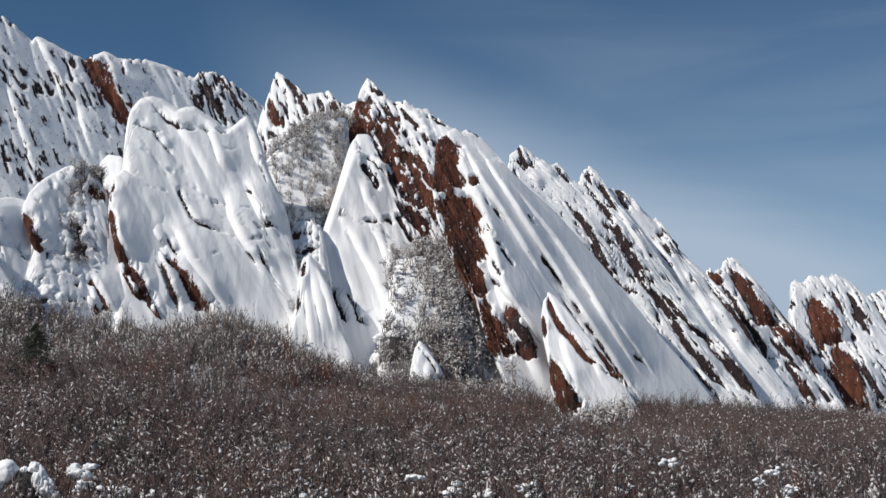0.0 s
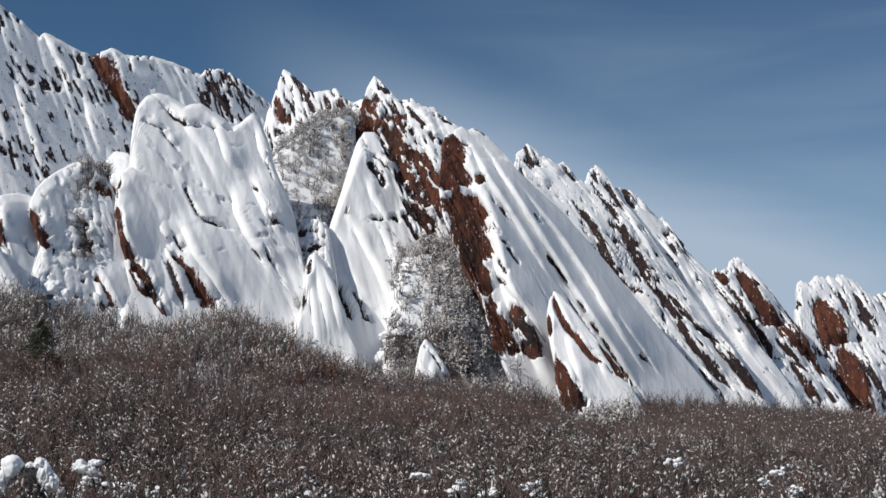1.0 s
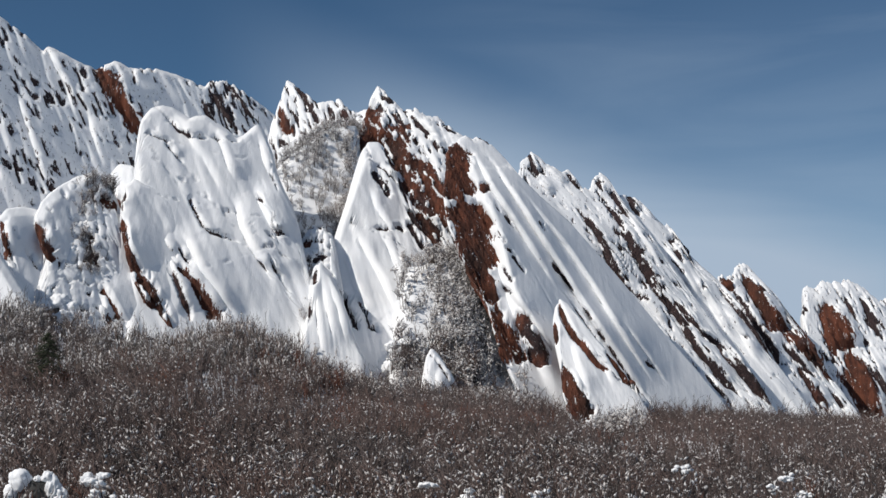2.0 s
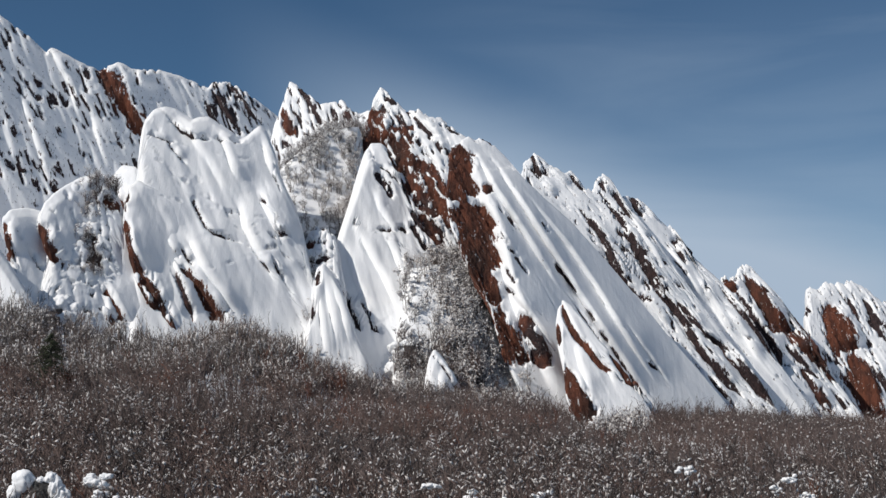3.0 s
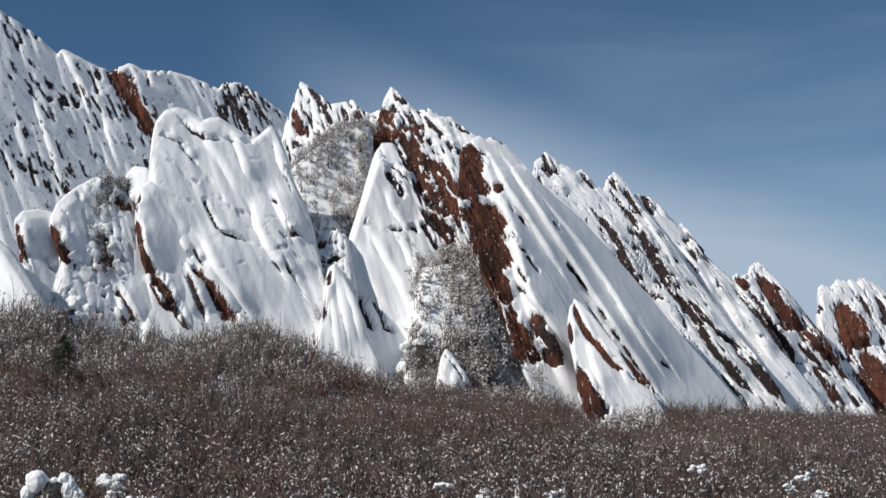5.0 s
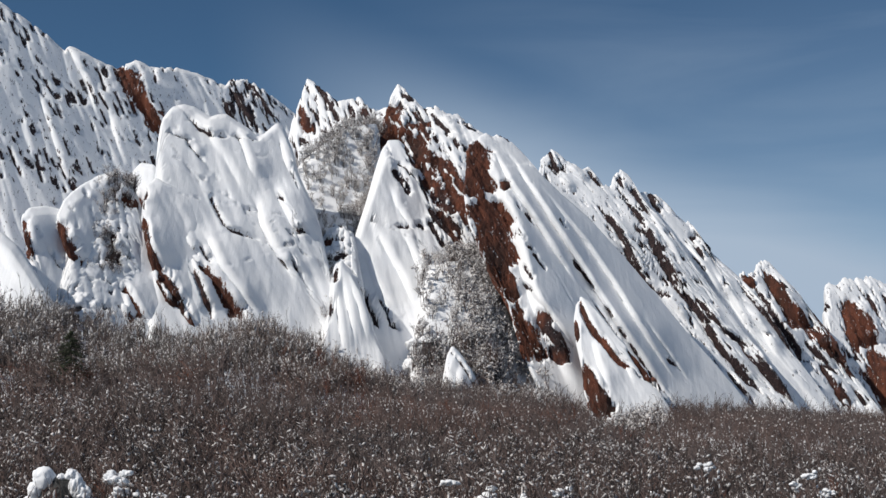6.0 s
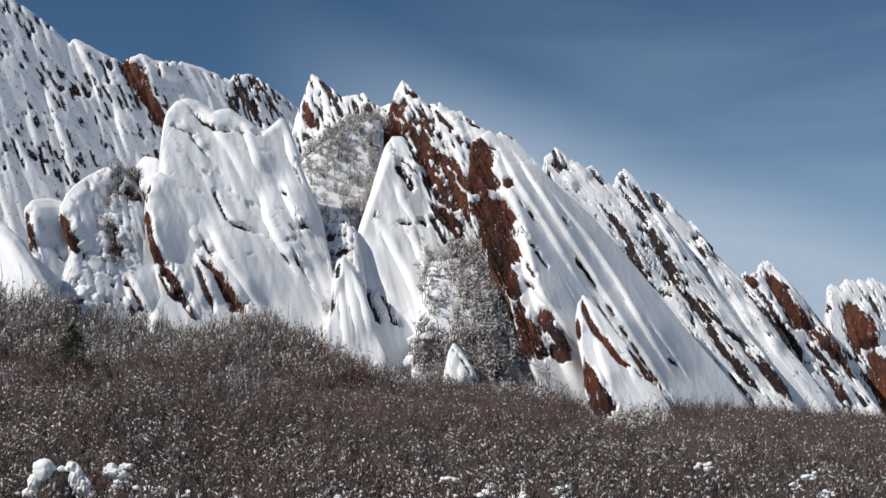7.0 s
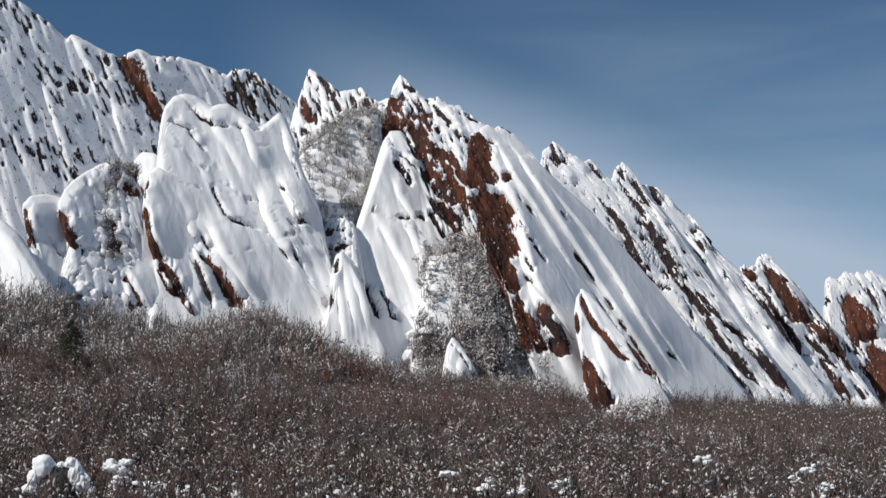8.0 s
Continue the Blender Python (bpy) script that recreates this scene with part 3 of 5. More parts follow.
fin('red_peak', 'sharp red sandstone peak capped with snow',
    crest=[(-17.5, 22.0), (-17.3, 40.7), (-16.7, 50.6), (-15.8, 55.2), (-14.7, 60.0), (-13.6, 62.7), (-12.1, 61.3), (-9.4, 57.8), (-7.8, 57.6), (-6.8, 58.1), (-4.9, 56.3), (-2.9, 56.3), (-0.9, 54.3), (1.6, 52.3), (5.0, 50.7), (8.3, 44.6), (10.5, 26.1)], foot=6, y0=208, lean=0.72, turn=0.15, pivot=-6.1, dip=0.42,
    scarps=[([(-14.9, 57.4), (-15.4, 52.4), (-16.1, 46.8)], 0.7, 0.8, 1, 0.7),
            ([(-15.0, 58.2), (-14.0, 54.1), (-13.0, 49.6)], 1.6, 2.7, 2.0, 0.75),
            ([(-12.2, 53.9), (-9.6, 49.7), (-8.5, 44.2)], 2.2, 1.7, 2.0, 0.7),
            ([(-9.1, 49.7), (-7.5, 42.0), (-4.5, 34.8), (-2.2, 30.8)], 1.2, 1.6, 2.0, 0.6),
            ([(-6.8, 48.1), (-3.7, 42.1), (0.1, 33.9)], 1.3, 1.9, 2.0, 0.7)],
    bands=[([(-12.3, 60.7), (-10.9, 58.7)], 0.5, 0.5, 0.8, 0.1),
            ([(-13.2, 58.8), (-12.7, 57.4)], 0.49, 0.49, 0.5, 0.1),
            ([(-10.8, 56.8), (-8.3, 53.1)], 0.39, 0.39, 0.8, 0.3),
            ([(-8.4, 57.6), (-5.8, 53.8), (-3.8, 51.5)], 0.3, 0.49, 1.0, 0.1),
            ([(-4.8, 51.9), (-1.6, 48.6)], 0.39, 0.87, 1.2, 0.1),
            ([(-2.9, 54.5), (0.6, 52.5)], 0.29, 0.29, 1.0, 0.05),
            ([(-7.8, 52.6), (-6.3, 50.3)], 0.49, 0.49, 0.8, 0.1)],
    steps=[([(-6.4, 56.1), (-2.4, 51.0)], 0.39, 0.39, 1.2, -1),
            ([(-7.3, 53.2), (-3.3, 46.5), (-1.8, 44.3)], 0.39, 0.39, 1.2, -1)], jag=0.3, speck=0.35, bare=0.06, bare_size=(0.6, 3.2), powder=0.9, seed=61, rib=0.3, step=0.22, edge=(0.6, 0.8), thick=0.25, shear=0.1)
fin('dip_slab', 'great smooth snow slab with a red scarp edge',
    crest=[(9.7, 3.3), (8.0, 8.0), (5.8, 13.2), (4.4, 19.4), (1.7, 24.5), (-0.9, 31.0), (-1.5, 35.7), (-1.2, 41.2), (-0.8, 43.6), (0.3, 44.5), (1.8, 45.7), (2.9, 45.2), (3.7, 46.0), (4.8, 45.7), (5.8, 44.5), (7.1, 43.2), (9.4, 40.0), (12.8, 36.7), (17.1, 33.0), (21.3, 28.3), (25.5, 23.2), (30.0, 17.7), (35.0, 11.8), (40.7, 4.7), (42.3, 2.6)], foot=-1, y0=179, lean=0.74, turn=0.87, pivot=10.6, dip=0.6,
    scarps=[([(3.4, 25.6), (4.2, 22.5), (4.9, 19.7)], 1.7, 0.9, 0.4, 1.0),
            ([(0.4, 44.1), (-0.1, 39), (0.8, 34.6)], 1.53, 2.17, 0.6, 1),
            ([(0.8, 35), (2.2, 30.7), (3.7, 26.6), (4.5, 23.1)], 2.34, 1.88, 0.6, 1),
            ([(4.3, 23.7), (5, 20.1)], 1.07, 0.61, 0.5, 1),
            ([(5.4, 19.3), (6.7, 15.4), (8.2, 11.6)], 0.76, 1.81, 0.6, 1),
            ([(8.6, 18.2), (10.1, 15), (11.7, 11.5)], 0.61, 1.23, 0.5, 0.4),
            ([(3.7, 46), (5.2, 44.9)], 0.59, 0.59, 0.4, 0.4),
            ([(4, 37.2), (5, 36.6)], 0.81, 0.81, 0.5, 0.6)],
    bands=[([(13.4, 26.9), (14.4, 25.5), (16.2, 23.2), (17.7, 20.7)], 0.41, 0.20, 0.5, 0.05),
            ([(17.7, 20.7), (20.7, 15.8), (24.5, 9.8), (26.6, 6.8)], 0.18, 0.28, 0.6, 0.05),
            ([(16.4, 20.2), (18.7, 17), (21.3, 13)], 0.18, 0.18, 0.4, 0.05),
            ([(7.3, 32.6), (8.7, 30.8)], 0.24, 0.24, 0.2, 0.05),
            ([(5.8, 30.2), (7.8, 27.3)], 0.32, 0.32, 0.2, 0.05),
            ([(8, 26.5), (9.5, 24.3)], 0.28, 0.24, 0.2, 0.05),
            ([(6.9, 24.8), (7.9, 22.9)], 0.20, 0.20, 0.2, 0.05),
            ([(6, 34.1), (6.4, 33.3)], 0.20, 0.20, 0.2, 0.05)] + [([(12.3, 32.1), (13.2, 30.9)], 0.25, 0.25, 0.2, 0.05),
            ([(6.6, 22.3), (8.5, 20.6)], 0.27, 0.23, 0.3, 0.05),
            ([(27.3, 12), (28.5, 11.2)], 0.33, 0.33, 0.2, 0),
            ([(37.6, 9.7), (39.8, 7.1), (41.7, 5.5)], 0.25, 0.42, 0.6, 0.05)],
    steps=[([(1.5, 45.8), (2.3, 39.3), (5.5, 31.1), (7, 23.3), (8.9, 17.1), (11.9, 10.1), (14.6, 3.3)], 0.9, 0.9, 3.0, -1),
            ([(2.4, 43.8), (5.4, 36.7), (9, 31.2), (12.8, 24.9), (14.8, 21.3)], 0.31, 0.31, 1.7, -1),
            ([(4.1, 44.3), (7.5, 37.9), (11.1, 31.8), (15.4, 25.1), (19.6, 17.9), (24.6, 10.6), (27.2, 6.4)], 0.37, 0.25, 2, -1),
            ([(8.7, 38.2), (12.1, 33.8), (16.2, 28.8), (19.7, 23.4), (22.6, 18), (26.1, 12.2), (28.7, 7.8)], 0.31, 0.19, 1.5, -1),
            ([(6.5, 22.6), (9.2, 19.1), (12.2, 14.8), (14.2, 11.5)], 0.20, 0.20, 1, -1)] + [([(23.7, 18.4), (28.4, 11.8), (31, 7.8)], 0.19, 0.19, 0.6, -1)], jag=0.0, bare=0.0, rib=0.06, rib_width=4.5, swell=0.25, seed=67, thick=0.22, step=0.17, edge=(0.7, 0.9), shear=0.6)
fin('low_fin', 'low pointed fin with red rock and snow at the slab foot',
    crest=[(14.6, 2.9), (13.7, 7.5), (13.5, 11.1), (13.1, 13.7), (12.9, 16.4), (13.4, 18.6), (14.1, 20), (15, 19.4), (16.4, 17.5), (18, 15.1), (19.8, 13.1), (21.7, 10.2), (23.5, 7.1), (25.9, 2.7)],
    foot=-2, y0=173, lean=0.7, turn=0.25, pivot=17.6,
    scarps=[([(14, 19.4), (14.3, 17.5), (15.4, 15.2), (17.1, 13.1), (19, 10.4)], 0.26, 0.45, 0.9, 0.9),
            ([(13.2, 16.6), (13.2, 14.3)], 0.26, 0.26, 0.6, 0.8),
            ([(13.9, 10.8), (14.6, 7.9), (16, 4.2)], 0.50, 1.44, 1.2, 1),
            ([(19.9, 13), (21, 10.9), (22.5, 8.7)], 0.29, 0.66, 0.9, 0.85),
            ([(18.1, 11.3), (19.4, 10.8)], 0.37, 0.37, 0.4, 0.5)],
    bands=[([(20.9, 9.3), (22.7, 8.4)], 0.22, 0.22, 0.5, 0.1)],
    steps=[([(15.1, 14.5), (15.8, 10.9), (17.2, 6.8)], 0.37, 0.37, 0.8, -1),
            ([(17.6, 14.5), (19.2, 11.5), (20.4, 7.8)], 0.37, 0.37, 0.6, -1)], dip=0.42, jag=0.0, rib=0.12, seed=71, step=0.16, edge=(0.4, 0.5), thick=0.25, swell=0.6, shear=0.5)
fin('snow_pyramid', 'steep white snow-covered pyramid of rock',
    crest=[(-18.7, 9.5), (-18.2, 18.6), (-17.5, 26.9), (-16.1, 32.6), (-14.9, 38.6), (-13.9, 43.3), (-13.0, 45.5), (-11.5, 45.6), (-9.9, 43.9), (-7.9, 39.0), (-5.8, 33.9), (-4.0, 29.9), (-3.1, 20.5), (-2.4, 14.1), (-1.8, 9.5)], foot=4, y0=181, lean=0.72, turn=0.3, pivot=-10.1, dip=0.3,
    scarps=[([(-10.5, 44.2), (-9.6, 42.7), (-8.4, 41)], 0.59, 0.76, 0.5, 0.6)],
    bands=[([(-11.9, 40.4), (-10.8, 38.4), (-9.6, 36.3)], 0.58, 0.66, 0.7, 0.1),
            ([(-11.4, 41.3), (-9.9, 40), (-8.7, 38.7)], 0.33, 0.50, 0.6, 0.1),
            ([(-8.2, 40.9), (-7.7, 38), (-6.6, 35.2), (-5.1, 32.4)], 0.25, 0.66, 0.8, 0.25),
            ([(-11, 30.9), (-9.3, 30.7), (-8, 31.2)], 0.32, 0.40, 0.3, 0.1),
            ([(-8, 31.1), (-6.4, 31.6), (-5.5, 29.8)], 0.57, 0.65, 0.3, 0.1),
            ([(-5.9, 29.8), (-4.4, 28.1)], 0.81, 0.64, 0.3, 0.2),
            ([(-6.9, 34.1), (-5.6, 32.5), (-4.4, 30.8)], 0.41, 0.49, 0.5, 0.15),
            ([(-14.9, 32), (-14.1, 31.6)], 0.16, 0.16, 0.2, 0.05)] + [([(-15.3, 20.7), (-14.3, 18.7), (-13.1, 16.2)], 0.38, 0.31, 0.8, 0.1),
            ([(-14.4, 20.3), (-13.8, 19.1)], 0.23, 0.23, 0.4, 0.1),
            ([(-13.1, 20.2), (-12.2, 18.6), (-11.5, 16.6), (-10.6, 15.9)], 0.23, 0.27, 0.7, 0.05)],
    steps=[([(-12.5, 45.6), (-14.5, 37.3), (-15.9, 32), (-17.2, 25.3)], 0.65, 0.65, 1.5, -1),
            ([(-15, 32.1), (-12, 27.1), (-9.8, 22.9), (-7.2, 17.6)], 0.47, 0.55, 1.1, -1),
            ([(-16, 28.7), (-13.7, 22.8), (-10.9, 18)], 0.47, 0.47, 0.7, -1),
            ([(-11.4, 31.9), (-9, 27.6), (-5.9, 20.3)], 0.48, 0.48, 0.8, -1),
            ([(-12.4, 37.8), (-11.1, 34.2), (-8.5, 29.8)], 0.41, 0.41, 0.7, -1)], jag=0.05, rib=0.12, rib_width=1.6, swell=1.2, seed=73, thick=0.36, step=0.2, edge=(0.8, 1.0), shear=0.08)
fin('snow_buttress', 'small rounded snow buttress at the pyramid foot',
    crest=[(-19.8, 10.5), (-19.2, 14.1), (-18.8, 19), (-18.8, 22.9), (-18.5, 24.3), (-17.9, 24.9), (-16.7, 23.7), (-15.4, 21.4), (-14.2, 18.3), (-12.9, 14.5), (-10.9, 10.5)],
    foot=4, y0=171.5, lean=0.72, turn=0.4, pivot=-15.7,
    bands=[([(-18.3, 23.8), (-18.5, 20.5), (-18.7, 17.5)], 0.29, 0.29, 0.5, 0.1)],
    steps=[([(-17.5, 23.7), (-16.4, 19), (-14.9, 13)], 0.44, 0.44, 0.7, -1),
            ([(-17.9, 20.5), (-17.1, 15.2), (-16.3, 11.6)], 0.36, 0.36, 0.6, -1),
            ([(-16.3, 22.1), (-14.7, 17.5), (-13.4, 13.1)], 0.37, 0.37, 0.5, -1)], dip=0.2, rib=0.2, rib_width=1.6, swell=0.8, seed=79, step=0.18, edge=(0.8, 1.0), shear=0.16)
fin('snow_dome', 'broad smooth snow dome over a leaning slab',
    crest=[(-39.4, 11.5), (-40.6, 23), (-42, 34.8), (-42.2, 38.2), (-42.4, 40.6), (-42.5, 43.9), (-42.4, 45.7), (-41.8, 47.1), (-40.7, 47.7), (-39.4, 47.5), (-38, 46.6), (-36.9, 45.9), (-36.3, 46.4), (-35.1, 46.7), (-34, 45.9), (-32.7, 45.1), (-31.8, 44.5), (-30.6, 43.2), (-29.7, 44), (-28.9, 45.2), (-28.2, 45.9), (-27.4, 45.2), (-26.7, 43.6), (-25.8, 41.6), (-25, 38.5), (-23.8, 35.9), (-22.5, 33.4), (-21.5, 30.6), (-20.6, 27.2), (-19.9, 24.3), (-19, 20.8), (-18, 16.9), (-16.3, 10.9)],
    foot=9, y0=170, lean=0.72, turn=0.6, pivot=-30.9,
    scarps=[([(-36.4, 24.7), (-35.5, 22.4), (-34.6, 20.6), (-33.1, 17.1)], 0.21, 0.64, 1.2, 0.45),
            ([(-35.3, 24), (-33.6, 22.5), (-32.1, 20.7), (-29.3, 17)], 0.29, 1.07, 1.2, 0.8)],
    bands=[([(-39.6, 45.4), (-38.1, 43.8), (-36.6, 42.9), (-34.3, 42.6)], 0.15, 0.38, 0.9, 0),
            ([(-41.4, 42.7), (-39.8, 42.1), (-38.9, 41.9)], 0.15, 0.23, 0.5, 0),
            ([(-38.7, 41), (-37.1, 39.1)], 0.15, 0.15, 0.6, 0),
            ([(-36.6, 36.1), (-35.8, 35.5)], 0.15, 0.15, 0.4, 0),
            ([(-35.8, 33.9), (-34.9, 32.7), (-33.8, 30.9), (-32.6, 29.1), (-30.6, 28.2), (-29.2, 27.6)], 0.15, 0.30, 0.7, 0),
            ([(-30.6, 31.9), (-29.4, 31.7)], 0.15, 0.15, 0.4, 0),
            ([(-26.6, 34.4), (-26.2, 33.9)], 0.23, 0.23, 0.4, 0),
            ([(-24, 29.2), (-22.7, 29.4)], 0.46, 0.46, 0.5, 0)] + [([(-24.8, 28.7), (-24.1, 28.3)], 0.19, 0.19, 0.5, 0),
            ([(-25.1, 26.7), (-24.3, 27.1)], 0.19, 0.19, 0.5, 0),
            ([(-25.8, 25.2), (-24.8, 24)], 0.19, 0.19, 0.5, 0),
            ([(-24.2, 25.2), (-23.6, 23.9), (-23.2, 23)], 0.22, 0.22, 0.5, 0),
            ([(-33.2, 42.7), (-32.4, 42.6)], 0.31, 0.31, 0.5, 0),
            ([(-31.2, 42.7), (-30.3, 42.5)], 0.23, 0.23, 0.5, 0),
            ([(-38, 27.4), (-36.7, 26.3), (-35.8, 25.1)], 0.18, 0.29, 0.8, 0.15),
            ([(-35.4, 26.3), (-34, 24.2)], 0.18, 0.18, 0.5, 0.1)],
    steps=[([(-36.4, 29.1), (-34.5, 27.2), (-32.1, 23.4), (-29.7, 20.4), (-27.2, 16.3)], 0.51, 0.36, 1.3, -1),
            ([(-29.8, 34.6), (-28.3, 30), (-26.6, 26.8), (-24.5, 23.9), (-23, 20.6)], 0.67, 0.52, 1.5, -1),
            ([(-27.7, 36.5), (-26, 32.9), (-24.4, 30.1), (-22.5, 26.6)], 0.69, 0.46, 1.5, -1),
            ([(-38.9, 47), (-36, 42.4), (-33.2, 38.2), (-30.5, 33.2)], 0.61, 0.61, 0.8, -1),
            ([(-33.4, 45), (-31.7, 41), (-29.7, 35.9)], 0.46, 0.62, 1, -1),
            ([(-27.7, 44.2), (-26.3, 39.7), (-23.5, 34.6)], 0.39, 0.39, 1, -1)], dip=0.45, jag=0.05, rib=0.25, rib_width=2.6, swell=1.5, seed=83, thick=0.42, step=0.22, edge=(0.9, 1.1), shear=0.12)
fin('snow_fin', 'narrow rounded fin with a red flank under snow',
    crest=[(-34.1, 13.6), (-35.3, 15.5), (-37.1, 17.8), (-39.2, 20.6), (-40.3, 22.9), (-41.5, 26.2), (-42.4, 29.6), (-42.7, 32.8), (-42.5, 34.5), (-41.9, 35.6), (-40.8, 35.5), (-39.4, 34.7), (-37.7, 33.5), (-35.5, 31.3), (-31.5, 26.8), (-26.3, 20.8), (-19.6, 13.3)],
    foot=9, y0=166, lean=0.72, turn=0.95, pivot=-37.5,
    scarps=[([(-42.2, 29.8), (-41.5, 27.4), (-40.6, 25), (-39.3, 22.6)], 0.32, 0.63, 1.2, 1),
            ([(-39.3, 22.6), (-37.8, 20.7), (-36.2, 18.3)], 0.63, 0.35, 1, 0.9),
            ([(-39.6, 21.4), (-38.2, 19.2), (-36.7, 18.1), (-34.5, 14.3)], 0.24, 0.49, 0.8, 0.8),
            ([(-36.2, 18.3), (-35.3, 16.5), (-34.4, 14.6)], 0.35, 0.28, 0.6, 0.7)],
    bands=[([(-42.5, 33.6), (-42.4, 31.1)], 0.21, 0.21, 0.5, 0.3)],
    steps=[([(-39.9, 33.6), (-37.5, 29.4), (-36.6, 26.3)], 0.58, 0.58, 0.5, -1)], dip=0.42, rib=0.12, rib_width=3, swell=0.8, seed=89, step=0.18, thick=0.4, edge=(0.8, 1.0), shear=0.85)
fin('snow_fin', 'low snowy fin with a thin red flank',
    crest=[(-37.9, 12), (-39.6, 13.8), (-41.2, 15.5), (-42.9, 17.3), (-43.8, 19.5), (-44.2, 21.7), (-43.9, 23), (-43.4, 24.3), (-43.4, 26.6), (-43.4, 28.6), (-43.1, 29.4), (-42.6, 29.4), (-39.8, 26.8), (-35.5, 22.7), (-25.9, 13.9)],
    foot=10, y0=164.6, lean=0.7, turn=0.8, pivot=-42,
    scarps=[([(-43.9, 21.3), (-42.4, 19.6), (-41.2, 17.5), (-39.5, 15.4)], 0.27, 0.34, 0.9, 0.9),
            ([(-43.7, 19.6), (-42.7, 17.3), (-40.8, 15.6)], 0.24, 0.41, 0.5, 0.7)], dip=0.45, rib=0.15, rib_width=3, swell=1.0, seed=97, step=0.18, thick=0.45, edge=(0.6, 0.8), shear=1.05)
fin('snow_boulder', 'rounded snow-capped knob beside the dome',
    crest=[(-45.7, 23.4), (-46.5, 34.3), (-46.4, 37.4), (-45.4, 38.7), (-43.8, 38.4), (-42.9, 36.8), (-42.2, 33.6), (-40.7, 23.4)], foot=14, y0=178, lean=0.4, turn=0.1, pivot=-44.4, dip=0.3,
    scarps=[([(-46.4, 34.7), (-45.6, 33.1), (-44.2, 31.5)], 0.75, 0.75, 1.2, 1.0)], rib=0.2, seed=101, step=0.2, edge=(1.2, 1.5), shear=0.14)
fin('rock_ledge', 'stepped brown rock ledges holding snow in a gully',
    crest=[(-21.6, 20.8), (-21.4, 26.2), (-21, 29.3), (-19.9, 30.9), (-18.4, 31.1), (-17.1, 29.5), (-16.2, 25.7), (-15.1, 20.8)],
    foot=10, y0=177, lean=0.9, turn=0.2, pivot=-18.5,
    scarps=[([(-21.1, 28.3), (-20, 28), (-19.1, 28.3)], 0.39, 0.47, 0.6, 0.6)],
    bands=[([(-20.9, 25.9), (-19.3, 25.5), (-17.7, 26.1)], 0.38, 0.54, 0.8, 0.35),
            ([(-19.1, 31), (-18.1, 30.3)], 0.31, 0.31, 0.5, 0.3),
            ([(-21, 31.1), (-19.8, 30.6)], 0.24, 0.24, 0.5, 0.2)], dip=0.2, jag=0.6, speck=0.3, bare=0.07, bare_size=(1.0, 0.7), rib=0.5, rib_width=1.2, seed=131, step=0.16, thick=0.45, edge=(0.6, 0.8), shear=0.16)
fin('snow_slope', 'broken snow slope with brush between two domes',
    crest=[(-49.4, 16.2), (-49.7, 26.2), (-49.8, 32.2), (-48.8, 34.9), (-47.4, 35.9), (-46, 35.8), (-45, 34.6), (-44.1, 33), (-43.1, 30.2), (-41.6, 26.8), (-37.3, 16.6)],
    foot=12, y0=163, lean=0.65, turn=0.75, pivot=-47.6,
    scarps=[([(-45, 33), (-44.3, 32.4), (-43.4, 31.6)], 0.65, 0.79, 0.6, 1),
            ([(-46, 27.3), (-44.9, 25.4), (-44.9, 23.6)], 0.63, 0.63, 0.5, 0.45)],
    bands=[([(-48.4, 29.9), (-47.5, 29.2), (-47, 30)], 0.21, 0.21, 0.5, 0.1),
            ([(-48.3, 31.7), (-47.5, 30.9)], 0.14, 0.14, 0.4, 0.1),
            ([(-46.2, 34.3), (-46.5, 31.9)], 0.57, 0.57, 0.5, 0.15)], dip=0.3, jag=0.4, speck=0.3, bare=0.06, bare_size=(0.6, 1.2), rib=0.45, rib_width=1.6, swell=1.2, seed=127, step=0.18, thick=0.5, edge=(0.8, 1.0), shear=0.1)
fin('snow_dome', 'small snow dome with red flank',
    crest=[(-45.8, 16.7), (-48.1, 22), (-49.4, 24.3), (-50.4, 26.4), (-51.2, 28.3), (-51.2, 29.8), (-51, 31.3), (-50.4, 32.7), (-49.5, 34), (-48.5, 34.9), (-47.5, 35.4), (-46.4, 34.8), (-45.3, 33.4), (-42.6, 30.4), (-38.2, 25.2), (-31.6, 17.9)],
    foot=12, y0=159, lean=0.65, turn=1.2, pivot=-51,
    scarps=[([(-50.9, 28.4), (-50.1, 26.5), (-49.1, 24.2), (-48.1, 22.2)], 0.41, 0.61, 1.4, 0.95),
            ([(-49.3, 26), (-48.8, 25)], 0.34, 0.34, 0.5, 0.9)],
    bands=[([(-49.2, 32.7), (-48.8, 31.5)], 0.14, 0.14, 0.4, 0.1),
            ([(-50.5, 31.2), (-50.2, 30.4)], 0.14, 0.14, 0.3, 0),
            ([(-47.5, 29.1), (-47, 28.4)], 0.21, 0.21, 0.4, 0.1)], dip=0.4, rib=0.25, rib_width=2, swell=1.2, seed=103, step=0.18, thick=0.5, edge=(0.5, 0.7), shear=0.65)
